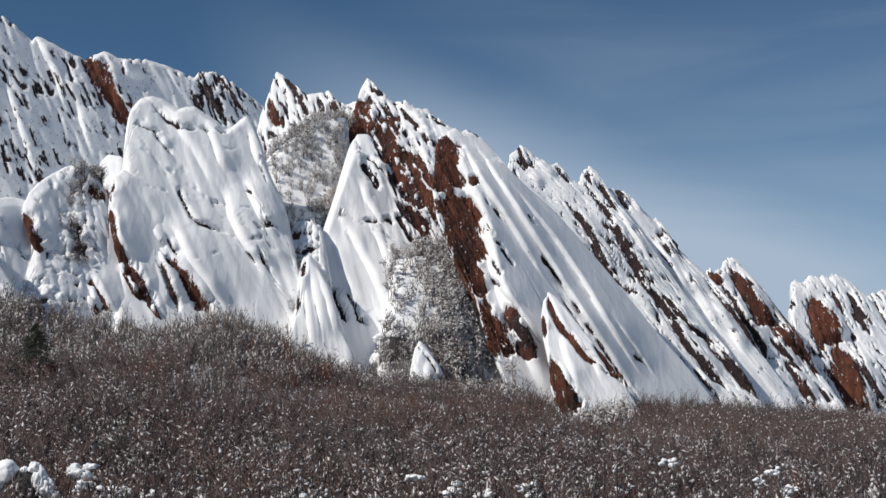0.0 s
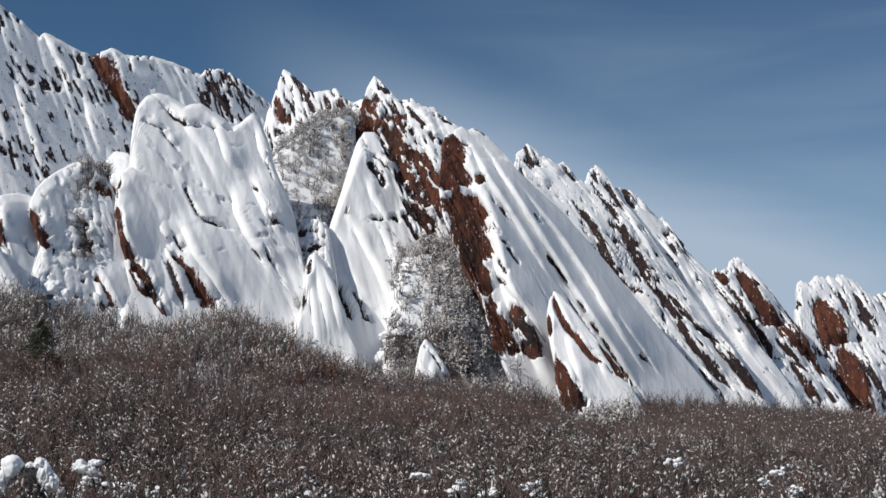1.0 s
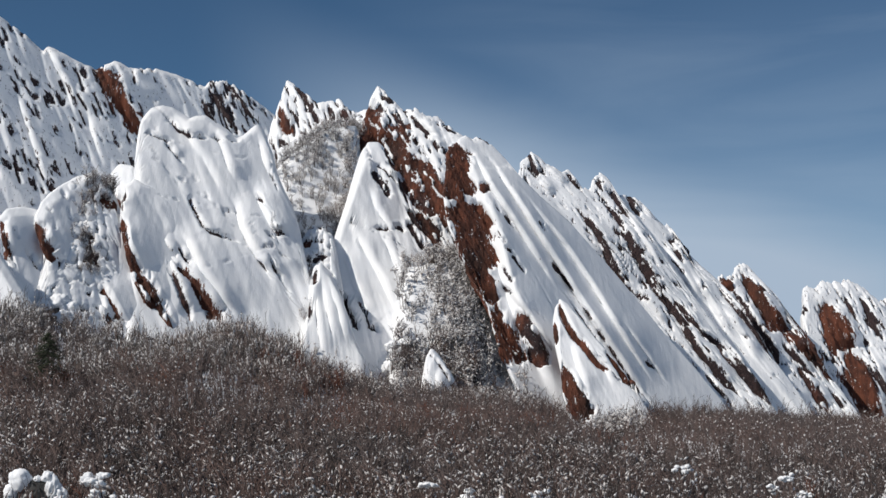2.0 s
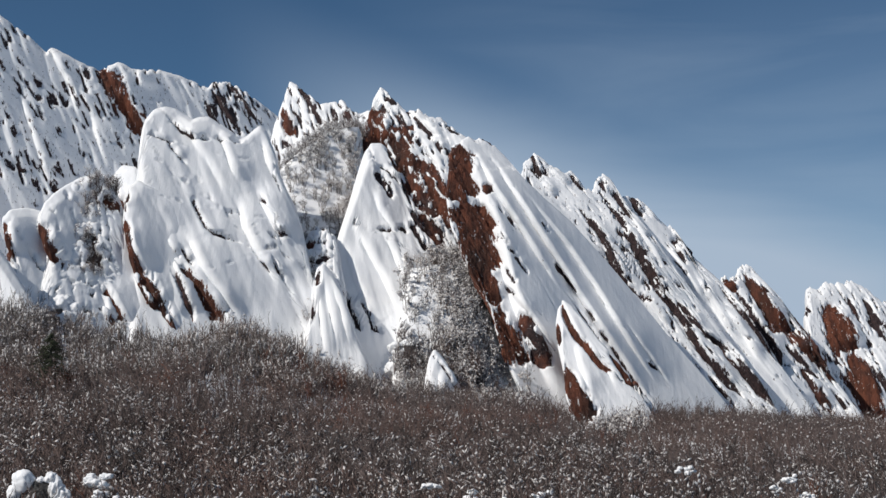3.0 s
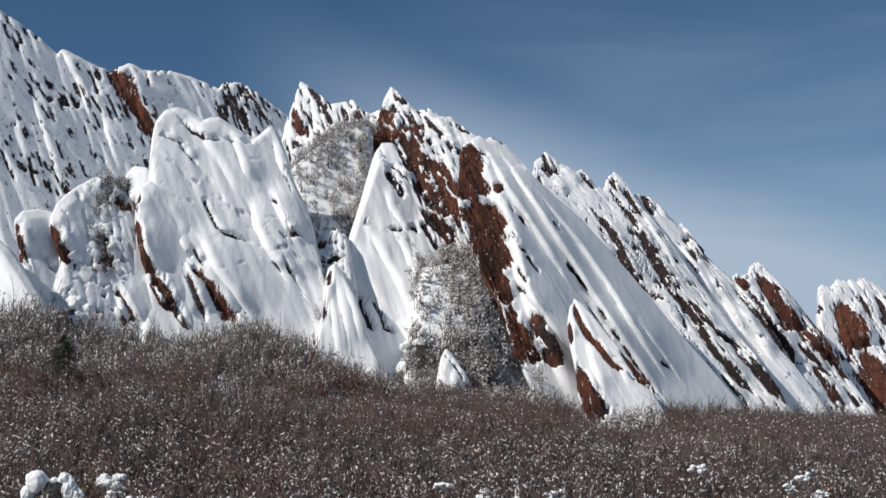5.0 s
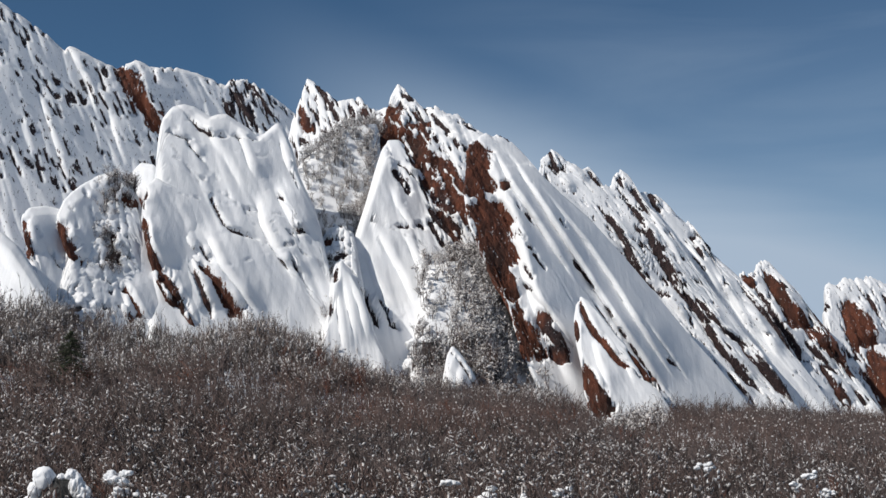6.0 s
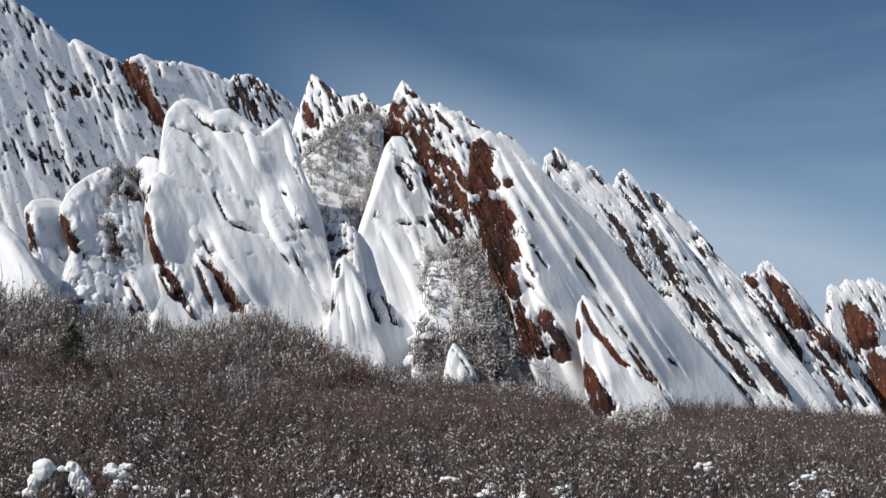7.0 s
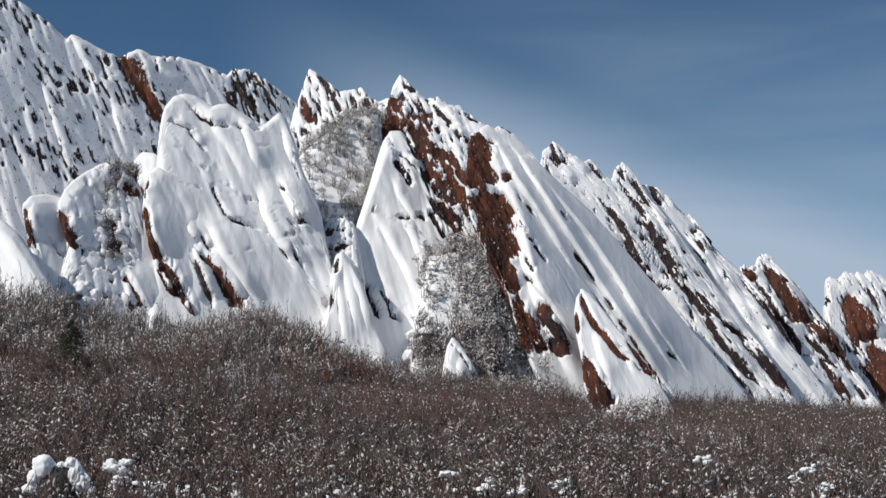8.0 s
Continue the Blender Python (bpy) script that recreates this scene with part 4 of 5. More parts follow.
fin('snow_dome', 'snow-covered rock shoulder with a red flank',
    crest=[(-49.6, 14.2), (-51.4, 18.5), (-52.9, 23), (-53.9, 26.1), (-54.7, 28.1), (-54.8, 29.1), (-54.3, 30), (-53.3, 30.4), (-52.3, 30.4), (-51.5, 30.2), (-50.1, 29.1), (-47.2, 26.6), (-41.8, 21.1), (-37, 14.7)],
    foot=12, y0=157, lean=0.65, turn=1.2, pivot=-54,
    scarps=[([(-54.5, 28.4), (-53.8, 26.5), (-53, 23.9)], 0.27, 0.33, 1.2, 0.9)],
    bands=[([(-51.4, 24.4), (-50.4, 22.8)], 0.15, 0.15, 0.5, 0)], dip=0.4, rib=0.2, rib_width=3, swell=1.4, seed=107, step=0.2, thick=0.5, edge=(0.6, 0.8), shear=0.5)
fin('snow_dome', 'broad low snow shoulder at the ridge foot',
    crest=[(-64.2, 13.3), (-64.9, 27.4), (-59.5, 27.3), (-56.7, 26.8), (-54.8, 25.9), (-52.9, 24.4), (-51.2, 22.4), (-48.7, 19.3), (-46.1, 16.2), (-43.6, 13)],
    foot=12, y0=152, lean=0.65, turn=0, pivot=-56.9, dip=0.5, rib=0.15, rib_width=4, swell=1.0, seed=109, step=0.3, thick=0.5, edge=(0.6, 0.8), shear=0.1)
fin('small_outcrop', 'small snow-covered rock outcrop in the brush',
    crest=[(-4.2, 6.0), (-3.9, 9.4), (-3.4, 12.0), (-2.9, 13.0), (-2.1, 12.3), (-0.6, 10.1), (0.4, 8.0), (1.2, 6.0)], foot=2, y0=169, lean=0.5, turn=0.4, pivot=-2.0, dip=0.35,
    bands=[([(-2.8, 12.1), (-1.5, 10.5), (0.1, 7.6)], 0.17, 0.17, 1.0, 0.05)],
    steps=[([(-2.2, 10.8), (-2.0, 7.3)], 0.35, 0.35, 0.6, -1)], rib=0.15, seed=113, step=0.14, thick=0.35, edge=(0.4, 0.5), shear=0.34)


# ---- brush ----
def rods(starts, ends, radius, tip=0.25):
    """Three-sided tapering twigs as corner and face arrays."""
    n = len(starts)
    d = ends - starts
    d = d / np.maximum(1e-6, np.linalg.norm(d, axis=1, keepdims=True))
    ref = np.where(np.abs(d[:, 2:3]) > 0.9, np.array([[1.0, 0, 0]]), np.array([[0, 0, 1.0]]))
    a = np.cross(d, ref)
    a /= np.maximum(1e-6, np.linalg.norm(a, axis=1, keepdims=True))
    b = np.cross(d, a)
    ring = [a * math.cos(k * 2.0944) + b * math.sin(k * 2.0944) for k in range(3)]
    rad = radius[:, None]
    v = np.stack([starts + ring[k] * rad for k in range(3)] + [ends + d * 0.0], 1).reshape(-1, 3)
    o = np.arange(n)[:, None] * 4
    f = np.concatenate([o + np.array([0, 1, 3]), o + np.array([1, 2, 3]), o + np.array([2, 0, 3])])
    return v, f


SPINDLE = np.array([(1, 0, 0), (-0.5, 0.87, 0), (-0.5, -0.87, 0), (0, 0, 0.95), (0, 0, -0.8)], float)
SPINDLE_F = np.array([(0, 1, 3), (1, 2, 3), (2, 0, 3), (1, 0, 4), (2, 1, 4), (0, 2, 4)])


def ball(cuts):
    bm = bmesh.new()
    bmesh.ops.create_icosphere(bm, subdivisions=cuts, radius=1.0)
    v = np.array([p.co[:] for p in bm.verts])
    f = np.array([[p.index for p in face.verts] for face in bm.faces])
    bm.free()
    return v, f


def twig_plan(rng, stems, forks, twigs, height, spread):
    """Stems, forks and twigs of one shrub: starts, ends, and the fork that each twig grows from."""
    s0 = np.concatenate([rng.normal(0, 0.22 * spread, (stems, 2)), np.full((stems, 1), -0.3)], 1)
    lean = rng.normal(0, 0.38 * spread, (stems, 2))
    s1 = s0 + np.concatenate([lean, (height * rng.uniform(0.5, 0.95, (stems, 1)))], 1)
    k = rng.integers(0, stems, forks)
    t = rng.uniform(0.3, 0.95, (forks, 1))
    f0 = s0[k] + (s1[k] - s0[k]) * t
    f1 = f0 + np.concatenate([rng.normal(0, 0.42 * spread, (forks, 2)), height * rng.uniform(0.12, 0.42, (forks, 1))], 1)
    grown = rng.integers(0, forks, twigs)
    t = rng.uniform(0.15, 1.0, (twigs, 1))
    t0 = f0[grown] + (f1[grown] - f0[grown]) * t
    t1 = t0 + np.concatenate([rng.normal(0, 0.24 * spread, (twigs, 2)), height * rng.uniform(-0.02, 0.2, (twigs, 1))], 1)
    return np.concatenate([s0, f0, t0]), np.concatenate([s1, f1, t1]), grown


def pads(starts, ends, thick, rng):
    """Uneven rolls of snow lying along twigs."""
    n = len(starts)
    d = ends - starts
    long = np.linalg.norm(d, axis=1, keepdims=True)
    d = d / np.maximum(long, 1e-6)
    side = np.cross(d, rng.normal(0, 1, (n, 3)))
    side /= np.maximum(np.linalg.norm(side, axis=1, keepdims=True), 1e-6)
    up = np.cross(side, d)
    axes = np.stack([side * thick[:, None], up * thick[:, None], d * (0.5 * long + 0.3 * thick[:, None])], 1)
    shape = 1.1 * SPINDLE[None] * (1 + 0.9 * (rng.random((n, 5, 1)) - 0.5))
    v = (starts + ends)[:, None, :] / 2 + np.einsum("nka,nab->nkb", shape, axes) + np.array([0, 0, 0.4]) * thick[:, None, None]
    return v.reshape(-1, 3), (np.arange(n)[:, None, None] * 5 + SPINDLE_F[None]).reshape(-1, 3)


def shrub_arrays(seed, stems, forks, twigs, lumps, height, spread, girth, lump, frost=0, old=0.0):
    """lumps: forks whose twigs all carry snow; frost: single twigs with a thin line of it."""
    rng = np.random.default_rng(seed)
    starts, ends, grown = twig_plan(rng, stems, forks, twigs, height, spread)
    radius = np.concatenate([np.full(stems, girth), np.full(forks, girth * 0.55), np.full(twigs, girth * 0.36)])
    wood = rods(starts[stems:], ends[stems:], radius[stems:]) if old else rods(starts, ends, radius)
    trunks = rods(starts[:stems], ends[:stems] + (ends - starts)[:stems] * 0.35, np.full(stems, old)) if old else None
    loaded = rng.random(forks) < lumps / forks
    k = np.concatenate([stems + forks + np.nonzero(loaded[grown])[0], stems + np.nonzero(loaded)[0], stems + forks + rng.choice(twigs, frost)])
    thin = (np.arange(len(k)) >= len(k) - frost)[:, None]
    lo = rng.uniform(0.0, 0.4, (len(k), 1)) * np.where(thin, 0.5, 1.0)
    hi = lo + rng.uniform(0.2, 0.5, (len(k), 1)) * np.where(thin, 1.35, 1.0)
    thick = lump * rng.lognormal(0, 0.35, len(k)) * np.where(thin[:, 0], 0.52, 1.0)
    snow = pads(starts[k] + (ends - starts)[k] * lo, starts[k] + (ends - starts)[k] * hi, thick, rng)
    return (wood, snow, trunks) if old else (wood, snow)


def tri_mesh(name, v, f, mat):
    me = bpy.data.meshes.new(name)
    me.from_pydata(v, [], f)
    me.materials.append(mat)
    me.polygons.foreach_set("use_smooth", np.ones(len(me.polygons), bool))
    return me


def shrub(name, label, category, seed, bark, **plan):
    wood, snow, trunks = shrub_arrays(seed, **plan)
    ob = thing(name, label, category, "brush in front of the rocks")
    under(new("crown", tri_mesh("crown", *wood, bark)), ob)
    under(new("stem", tri_mesh("stem", *trunks, OLD_BARK)), ob, "dark old stems")
    under(new("snow_clump", tri_mesh("snow_clump", *snow, SHADED_RIME)), ob, "white clumps of snow caught on twigs", "stuff")
    return ob


def rock_front(x):
    """How far off the brush gives way to the rocks."""
    return np.interp(x, [-80, -50, -40, -32, -20, -8, 16, 40, 60, 100], [150, 156, 160, 166, 176, 181, 181, 198, 218, 232])


def scatter(rng, n, lo, hi, spread=0.36):
    k = np.arange(n) + 0.5
    u, v = (k * 0.7548776662 + rng.random()) % 1.0, (k * 0.5698402910 + rng.random()) % 1.0
    y = np.sqrt(lo * lo + (hi * hi - lo * lo) * u) + rng.normal(0, 0.5, n)
    x = (2 * v - 1) * spread * y - 1.0 + rng.normal(0, 0.5, n)
    keep = y < rock_front(x) + 1.5
    return x[keep], y[keep]


def thicket(name, label, seed, xs, ys, kinds, bark, scale=(0.75, 1.25), zs=None):
    """Brush that nobody could count: twigs of all shrubs in one mesh, their snow in another under it."""
    rng = np.random.default_rng(seed)
    parts = [[], []]
    faces = [[], []]
    count = [0, 0]
    pick = np.clip(((fbm(xs * 0.12, ys * 0.12, 0.3, 2, seed) - 0.5) * 1.6 + 0.5 + rng.normal(0, 0.3, len(xs))) * len(kinds), 0, len(kinds) - 0.01).astype(int)
    zs = ground_height(xs, ys) if zs is None else zs
    for k, arrays in enumerate(kinds):
        m = np.nonzero(pick == k)[0]
        ang, sc = rng.uniform(0, 6.2832, len(m)), rng.uniform(*scale, len(m))
        c, s = np.cos(ang) * sc, np.sin(ang) * sc
        for part_no, (v, f) in enumerate(arrays):
            px = v[None, :, 0] * c[:, None] - v[None, :, 1] * s[:, None] + xs[m][:, None]
            py = v[None, :, 0] * s[:, None] + v[None, :, 1] * c[:, None] + ys[m][:, None]
            pz = v[None, :, 2] * sc[:, None] + zs[m][:, None]
            parts[part_no].append(np.stack([px, py, pz], -1).reshape(-1, 3))
            faces[part_no].append((f[None] + (np.arange(len(m)) * len(v))[:, None, None] + count[part_no]).reshape(-1, 3))
            count[part_no] += len(m) * len(v)
    obs = []
    for part_no, mat in ((0, bark), (1, SHADED_RIME)):
        obs.append(new(name if part_no == 0 else "snow_clump", tri_mesh(name, np.concatenate(parts[part_no]), np.concatenate(faces[part_no]), mat)))
    obs[1].parent = obs[0]
    tagged(obs[1], "white clumps of snow caught on twigs", kind="stuff")
    tagged(obs[0], label, "brush", kind="stuff")


def plant_brush():
    rng = np.random.default_rng(11)
    # the nearest shrubs, one by one
    near = dict(stems=9, forks=50, twigs=170, height=2.8, spread=0.85, girth=0.06, old=0.08)
    makers = [shrub("oak_shrub", "leafless brown oak shrub holding clumps of snow", "shrub", 100 + k, BARK, lumps=(2, 4, 9, 6, 1, 13)[k], lump=0.066 + 0.012 * (k % 3), frost=(26, 70, 115, 80, 22, 140)[k], **near) for k in range(6)]
    makers.append(shrub("oak_shrub", "rust-brown shrub with a few dry leaves", "shrub", 107, RUST, lumps=3, lump=0.05, frost=8, **near))
    xs, ys = scatter(rng, 292, 53, 69)
    for n, (x, y) in enumerate(zip(xs[:290], ys[:290])):
        m = Matrix.Translation((x, y, float(ground_height(x, y)))) @ Matrix.Rotation(rng.uniform(0, 6.28), 4, "Z")
        sc = rng.uniform(0.6, 1.3)
        if n < 7:
            ob = makers[n]
            ob.matrix_basis = m @ Matrix.Scale(sc, 4)
        else:
            ob = copy_thing(makers[6 if rng.random() < 0.06 else int(rng.choice(6))], m)
            ob.scale = (sc, sc, sc)
    # dark saplings that stand out of the near brush
    sapling = [shrub("oak_sapling", "dark leafless oak sapling standing out of the brush", "sapling", 120 + k, OLD_BARK, stems=4, forks=20, twigs=60, lumps=2, height=4.0, spread=1.0, girth=0.07, lump=0.06, frost=10, old=0.1) for k in range(3)]
    for n in range(26):
        y = rng.uniform(55, 68)
        x = rng.uniform(-0.33, 0.31) * y
        m = Matrix.Translation((x, y, float(ground_height(x, y)))) @ Matrix.Rotation(rng.uniform(0, 6.28), 4, "Z")
        if n < 3:
            sapling[n].matrix_basis = m
        else:
            copy_thing(sapling[n % 3], m)
    mid = [shrub_arrays(200 + k, stems=6, forks=20, twigs=54, lumps=(0, 0, 2, 1, 0, 3)[k], height=2.6, spread=0.95, girth=0.066, lump=0.072, frost=(6, 16, 36, 24, 6, 48)[k]) for k in range(6)]
    far = [shrub_arrays(300 + k, stems=5, forks=13, twigs=24, lumps=0, height=2.7, spread=1.05, girth=0.07, lump=0.085, frost=(1, 2, 7, 4, 1, 9)[k]) for k in range(6)]
    xs, ys = scatter(rng, 2050, 62, 104)
    thicket("oak_brush", "dense leafless brown oak brush speckled with snow", 21, xs, ys, mid, BARK, (0.6, 1.35))
    dark = [shrub_arrays(250 + k, stems=5, forks=16, twigs=36, lumps=0, height=2.9, spread=1.0, girth=0.055, lump=0.06, frost=3) for k in range(4)]
    xs, ys = scatter(rng, 420, 66, 110)
    thicket("oak_brush", "dark stems of leafless oak brush", 34, xs, ys, dark, OLD_BARK, (0.8, 1.3))
    xs, ys = scatter(rng, 4000, 92, 220)
    ex = rng.uniform(-44, 20, 800)
    ey = rng.uniform(90, 135, 800)
    inside = ex > -0.37 * ey
    xs, ys = np.concatenate([xs, ex[inside]]), np.concatenate([ys, ey[inside]])
    thicket("oak_brush", "far belt of bare brown oak brush below the rocks", 22, xs, ys, far, BARK, (0.6, 1.35))
    # taller stems where the field climbs to the domes
    tall = [shrub_arrays(350 + k, stems=7, forks=24, twigs=54, lumps=2, height=4.4, spread=1.1, girth=0.07, lump=0.09, frost=26) for k in range(5)]
    x = rng.uniform(-62, -14, 520)
    y = rock_front(x) - rng.uniform(-1, 24, 520)
    y = np.where(x < -43, y - 7, y)
    keep = (x > -0.37 * y) & ((x < -43) | ((x > -28) & (x < -19)))
    lx = rng.uniform(-46, -14, 340)
    ly = rock_front(lx) - rng.uniform(3, 40, 340)
    thicket("oak_brush", "bare brown oak brush on the slope below the domes", 30, lx, ly, tall, GREY_BARK, (0.55, 0.9))
    bx = np.concatenate([rng.uniform(-16, 68, 600), rng.uniform(1, 15, 60), rng.uniform(-16.5, -9, 26)])
    by = rock_front(bx) - np.concatenate([rng.uniform(-1, 16, 600), rng.uniform(0, 8, 60), rng.uniform(-2, 5, 26)])
    belt = [shrub_arrays(370 + k, stems=6, forks=20, twigs=44, lumps=0, height=3.7, spread=1.1, girth=0.065, lump=0.07, frost=4) for k in range(5)]
    thicket("oak_thicket", "tall bare brown oak stems at the foot of the slab", 25, bx, by, belt, BARK, (0.7, 1.2))
    thicket("oak_thicket", "tall bare grey-brown oak stems at the foot of the domes", 24, x[keep], y[keep], tall, GREY_BARK)
    rusty = [shrub_arrays(390 + k, stems=6, forks=22, twigs=70, lumps=0, height=2.6, spread=1.1, girth=0.06, lump=0.1, frost=1) for k in range(3)]
    rx = np.concatenate([rng.uniform(-23, -13, 22), rng.uniform(-40, 20, 26)])
    ry = np.concatenate([rng.uniform(150, 160, 22), rng.uniform(95, 150, 26)])
    thicket("rusty_brush", "rust-red shrubs still holding dry leaves", 26, rx, ry, rusty, RUST, (0.9, 1.4))
    snowy = [shrub_arrays(400 + k, stems=5, forks=18, twigs=40, lumps=9, height=3.4, spread=1.3, girth=0.06, lump=0.12, frost=34) for k in range(5)]
    ux, uy = rng.uniform(-28, -13, 700), rng.uniform(184, 243, 700)
    thicket("gully_brush", "low snow-dusted shrubs climbing a steep gully", 27, ux, uy, snowy, GREY_BARK, (0.4, 0.85))
    dusty = [shrub_arrays(420 + k, stems=6, forks=22, twigs=70, lumps=2, height=3.0, spread=1.2, girth=0.06, lump=0.09, frost=14) for k in range(4)]
    slope_x = rng.uniform(-47.5, -44.0, 100)
    slope_z = np.where(rng.random(100) < 0.55, rng.uniform(22, 28, 100), rng.uniform(30, 36, 100))
    thicket("gully_brush", "dark shrubs on the slope between two snow domes", 28, slope_x, 162.3 + 0.65 * (slope_z - 12) + 0.75 * (slope_x + 47.6), dusty, BARK, (0.5, 0.95), slope_z - 0.9)
    ledge_x, ledge_z = rng.uniform(-20.0, -15.0, 12), rng.uniform(17, 26, 12)
    thicket("gully_brush", "sparse shrubs on rock ledges in a gully", 29, ledge_x, 176.0 + 0.9 * (ledge_z - 10) + 0.2 * (ledge_x + 17.5), dusty, BARK, (0.35, 0.7), ledge_z - 0.6)
    shelf_x, shelf_y = rng.uniform(-26, -14, 90), rng.uniform(176, 194, 90)
    thicket("gully_brush", "dark shrubs on a snowy shelf in the gully", 31, shelf_x, shelf_y, dusty, GREY_BARK, (0.5, 1.1))
    foot_x = np.concatenate([rng.uniform(15, 21.5, 26), rng.uniform(57, 66, 18)])
    foot_y = np.concatenate([rng.uniform(163, 169, 26), rng.uniform(206, 214, 18)])
    thicket("frosted_brush", "frosted pale shrubs at the foot of the slabs", 32, foot_x, foot_y, snowy, GREY_BARK, (0.8, 1.35))
    toe_x = np.concatenate([rng.uniform(-38, -26, 44), rng.uniform(-21, -13, 26)])
    toe_y = rock_front(toe_x) - rng.uniform(-1, 7, 70)
    thicket("oak_thicket", "grey-brown oak stems against the foot of the dome", 33, toe_x, toe_y, tall, GREY_BARK, (0.75, 1.2))
    mid_y = rng.uniform(173, 203, 350)
    mid_x = np.clip(rng.normal(-0.4, 3.6, 350), -8.2, 6) + np.maximum(0, rng.normal(0.5, 0.8, 350)) + (203 - mid_y) * 0.05
    gx = np.concatenate([mid_x, rng.uniform(-15, 9, 230), rng.uniform(70, 90, 70)])
    gy = np.concatenate([mid_y, rng.uniform(166, 180, 230), rng.uniform(240, 258, 70)])
    thicket("gully_brush", "snow-dusted grey shrubs in the gullies between rocks", 23, gx, gy, snowy, GREY_BARK, (0.5, 1.15))


plant_brush()


# ---- single things in the field ----
def lump_mesh(name, rng, radii, centre, mat, cuts=3, rough=0.25, flat=-1.0):
    """An uneven stone or heap of snow round a centre; flat cuts its underside."""
    v, f = ball(cuts)
    n = fbm(v[:, 0] * 1.7 + rng.uniform(0, 50), v[:, 1] * 1.7, v[:, 2] * 1.7, 4, 7, 0.6) - 0.5
    v = v * (1 + 2 * rough * n)[:, None]
    v[:, 2] = np.maximum(v[:, 2], flat)
    v = v * np.array(radii) + np.array(centre)
    me = tri_mesh(name, v, f, mat)
    return new(name, me)


def snowy_boulder(x, y, top, width, seed, caps):
    rng = np.random.default_rng(seed)
    g = float(ground_height(x, y))
    ob = thing("boulder", "grey boulder under thick white snow", "boulder", "", (x, y, g))
    high = top - g
    under(lump_mesh("stone", rng, (width * 0.58, width * 0.5, high * 0.66), (x, y, g + high * 0.42), STONE, 4, 0.4), ob, "rough grey stone")
    for dx, dz, r, h, rough in caps:
        under(lump_mesh("snow_cap", rng, (width * r, width * r * 0.9, width * h), (x + dx * width, y - 0.16 * width, top + dz * width), FRESH, 4, rough), ob, "rounded white snow cap")


def laden_shrub(x, y, top, width, seed):
    """A shrub bent under one big heap of snow."""
    rng = np.random.default_rng(seed)
    g = float(ground_height(x, y))
    wood, snow = shrub_arrays(seed, stems=7, forks=40, twigs=120, lumps=8, height=(top - g) * 0.95, spread=0.8, girth=0.045, lump=0.07, frost=20)
    ob = thing("laden_shrub", "bare shrub bent under a heap of snow", "shrub", "snow-laden shrubs", (x, y, g))
    here = np.array([x, y, g])
    under(new("crown", tri_mesh("crown", wood[0] + here, wood[1], BARK)), ob)
    under(new("snow_clump", tri_mesh("snow_clump", snow[0] + here, snow[1], FRESH)), ob, "white clumps of snow caught on twigs", "stuff")
    for k in range(11):
        s = width * rng.uniform(0.25, 0.55)
        off = rng.normal(0, 0.4, 3) * np.array([width, 0.5 * width, 0.55 * width])
        under(lump_mesh("snow_cap", rng, (s * 0.6, s * 0.5, s * 0.38), (x + off[0], y + off[1], top - width * 0.4 + off[2]), FRESH, 3, 0.8), ob, "soft white heap of snow")


def conifer(x, y, height, width, seed):
    rng = np.random.default_rng(seed)
    g = float(ground_height(x, y))
    ob = thing("conifer", "small dark green conifer in the brush", "tree", "", (x, y, g))
    trunk = rods(np.array([[x, y, g - 0.2]]), np.array([[x, y, g + height]]), np.array([0.12]))
    under(new("trunk", tri_mesh("trunk", *trunk, BARK)), ob)
    n = 150
    t = rng.uniform(0.08, 0.98, n)
    a = rng.uniform(0, 6.2832, n)
    reach = width * 0.5 * (1 - t) ** 0.7 * rng.uniform(0.7, 1.15, n)
    s0 = np.stack([np.full(n, x), np.full(n, y), g + t * height], 1)
    s1 = s0 + np.stack([np.cos(a) * reach, np.sin(a) * reach, -0.25 * reach], 1)
    k = rng.integers(0, n, 5200)
    q = rng.uniform(0.2, 1.0, (5200, 1))
    n0 = s0[k] + (s1[k] - s0[k]) * q
    n1 = n0 + rng.normal(0, 0.16, (5200, 3)) + np.array([0, 0, -0.03])
    rv, rf = rods(np.concatenate([s0, n0]), np.concatenate([s1, n1]), np.concatenate([np.full(n, 0.03), np.full(5200, 0.022)]))
    under(new("crown", tri_mesh("crown", rv, rf, NEEDLE)), ob, "dense dark green needles")


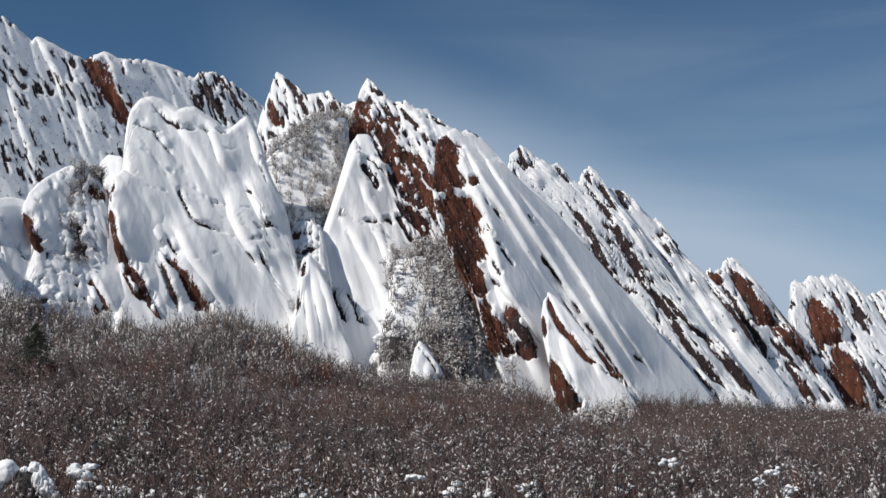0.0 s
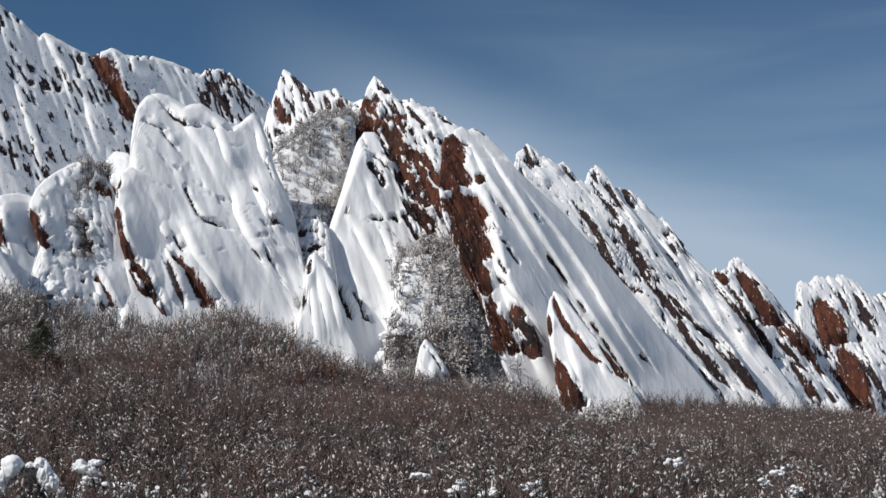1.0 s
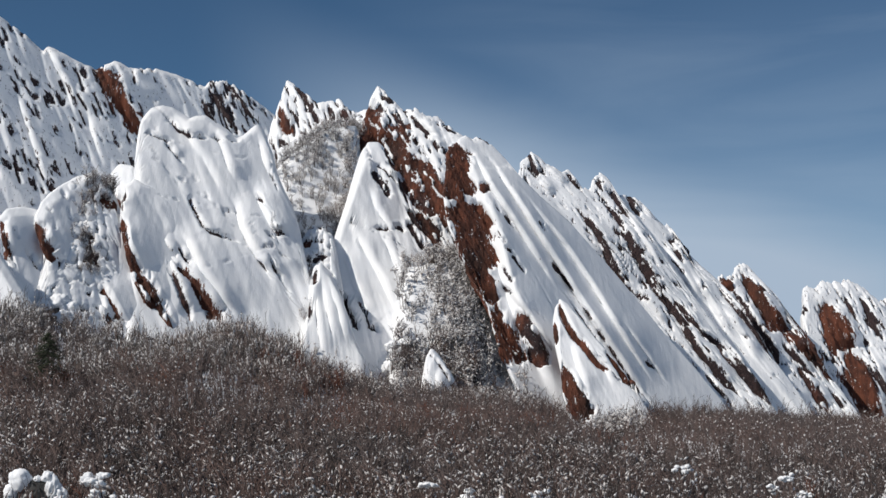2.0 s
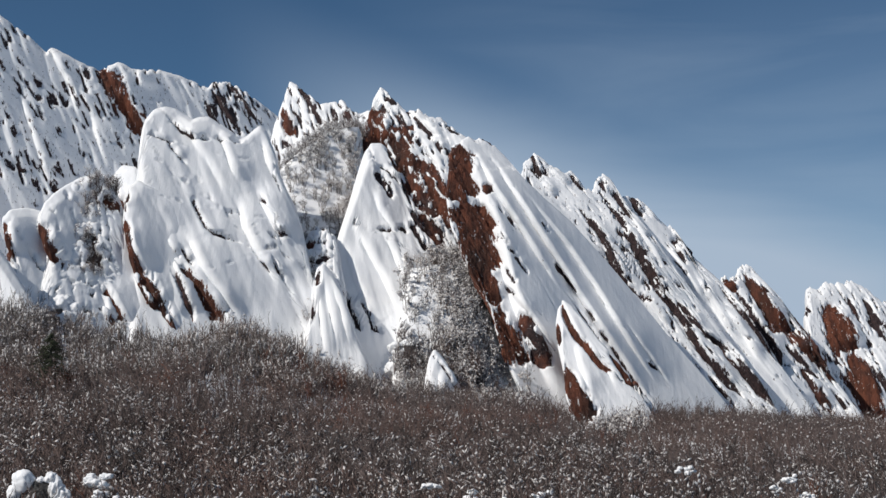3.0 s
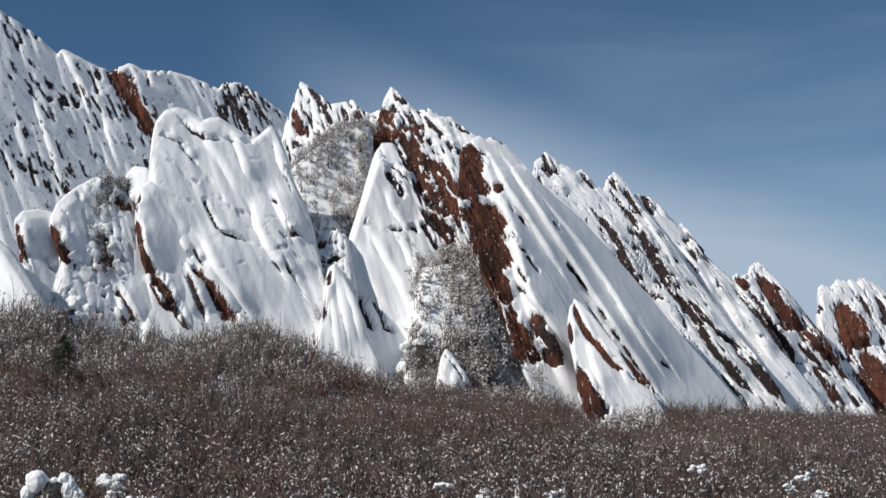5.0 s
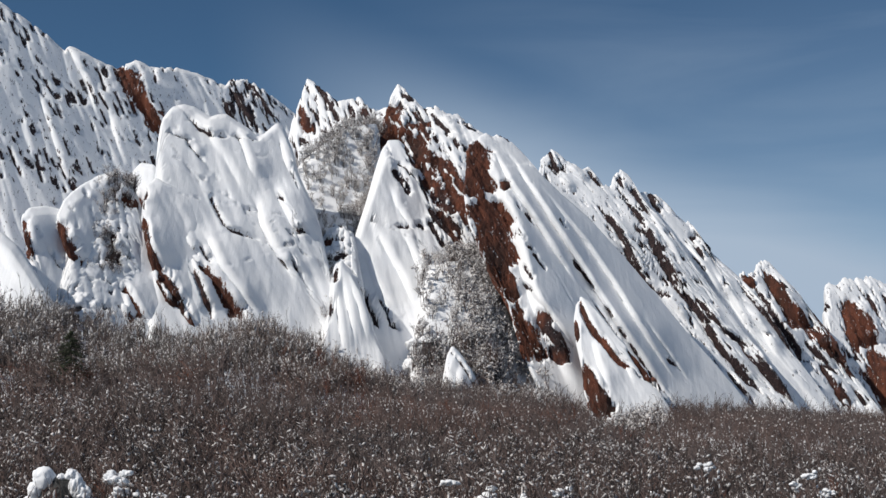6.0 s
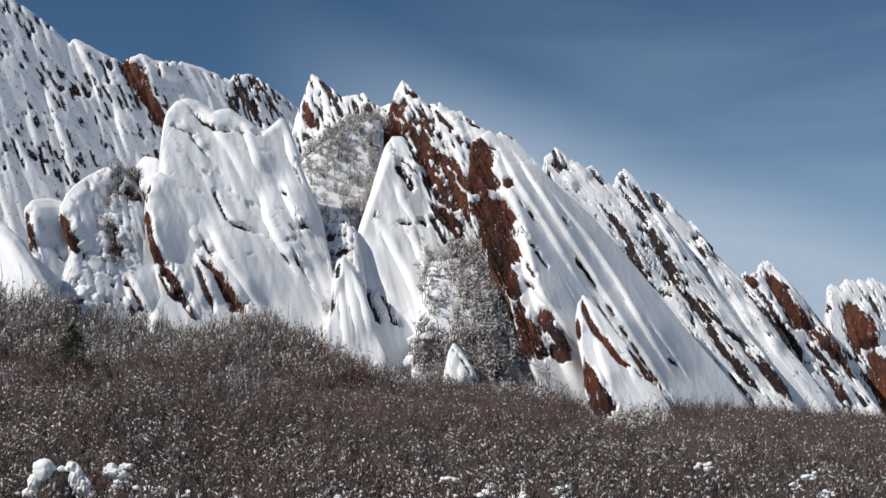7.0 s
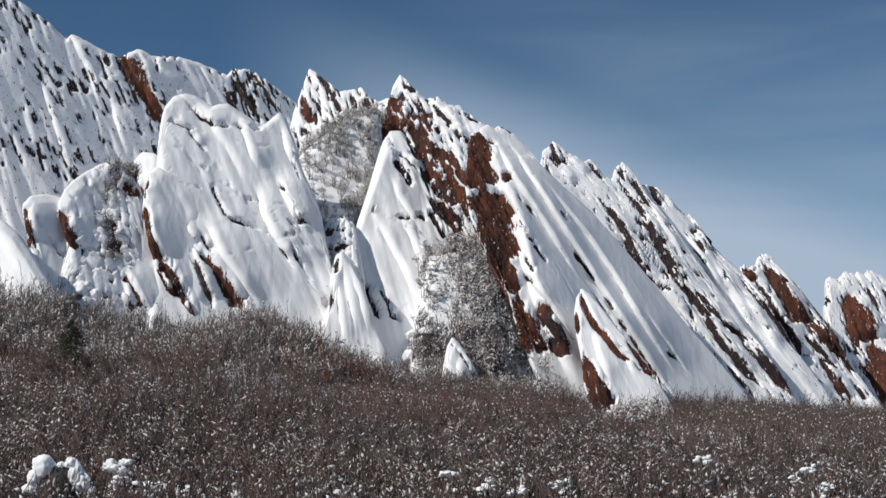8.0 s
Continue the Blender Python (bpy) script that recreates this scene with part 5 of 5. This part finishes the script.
snowy_boulder(-19.3, 65.0, 4.0, 1.9, 501, ((-0.3, 0.02, 0.27, 0.3, 0.3), (-0.5, -0.26, 0.2, 0.24, 0.3), (-0.6, -0.52, 0.2, 0.14, 0.45), (0.5, -0.16, 0.18, 0.3, 0.6),
                                            (0.36, 0.12, 0.14, 0.14, 0.6), (0.66, -0.36, 0.18, 0.22, 0.6), (0.12, 0.06, 0.1, 0.08, 0.5), (0.86, -0.55, 0.12, 0.12, 0.6)))
snowy_boulder(-6.6, 181.5, 14.0, 3.6, 502, ((-0.35, -0.05, 0.3, 0.22, 0.45), (0.1, 0.0, 0.32, 0.26, 0.45), (0.42, -0.2, 0.3, 0.3, 0.5), (-0.1, -0.3, 0.4, 0.3, 0.5), (0.3, -0.5, 0.25, 0.25, 0.6), (-0.35, -0.8, 0.4, 0.35, 0.6), (0.35, -0.95, 0.4, 0.35, 0.6), (0.0, -0.7, 0.42, 0.3, 0.6)))
snowy_boulder(-46.6, 164.5, 18.3, 3.4, 503, ((-0.4, -0.1, 0.34, 0.3, 0.5), (0.1, 0.05, 0.36, 0.34, 0.5), (0.5, -0.15, 0.28, 0.3, 0.5), (-0.75, -0.4, 0.3, 0.25, 0.6), (0.2, -0.4, 0.4, 0.3, 0.6)))

for k, (x, y, top, width) in enumerate([(-16.8, 65.5, 4.4, 1.0), (-16.3, 64.5, 3.7, 0.7), (-14.7, 65.0, 3.5, 0.8), (-13.4, 65.0, 3.2, 0.45), (-1.3, 65.0, 3.9, 0.55),
                                        (0.5, 65.0, 3.3, 0.75), (1.9, 65.0, 3.2, 0.55), (3.9, 65.0, 3.5, 0.62), (8.2, 66.0, 3.3, 0.4), (12.0, 75.0, 4.1, 0.6),
                                        (15.4, 66.0, 4.1, 0.5), (16.2, 66.0, 3.3, 0.5), (14.7, 66.0, 3.6, 0.35), (-6.2, 63.5, 3.2, 0.35)]):
    laden_shrub(x, y, top, width, 520 + k)
conifer(-35.5, 122.5, 5.3, 6.0, 540)
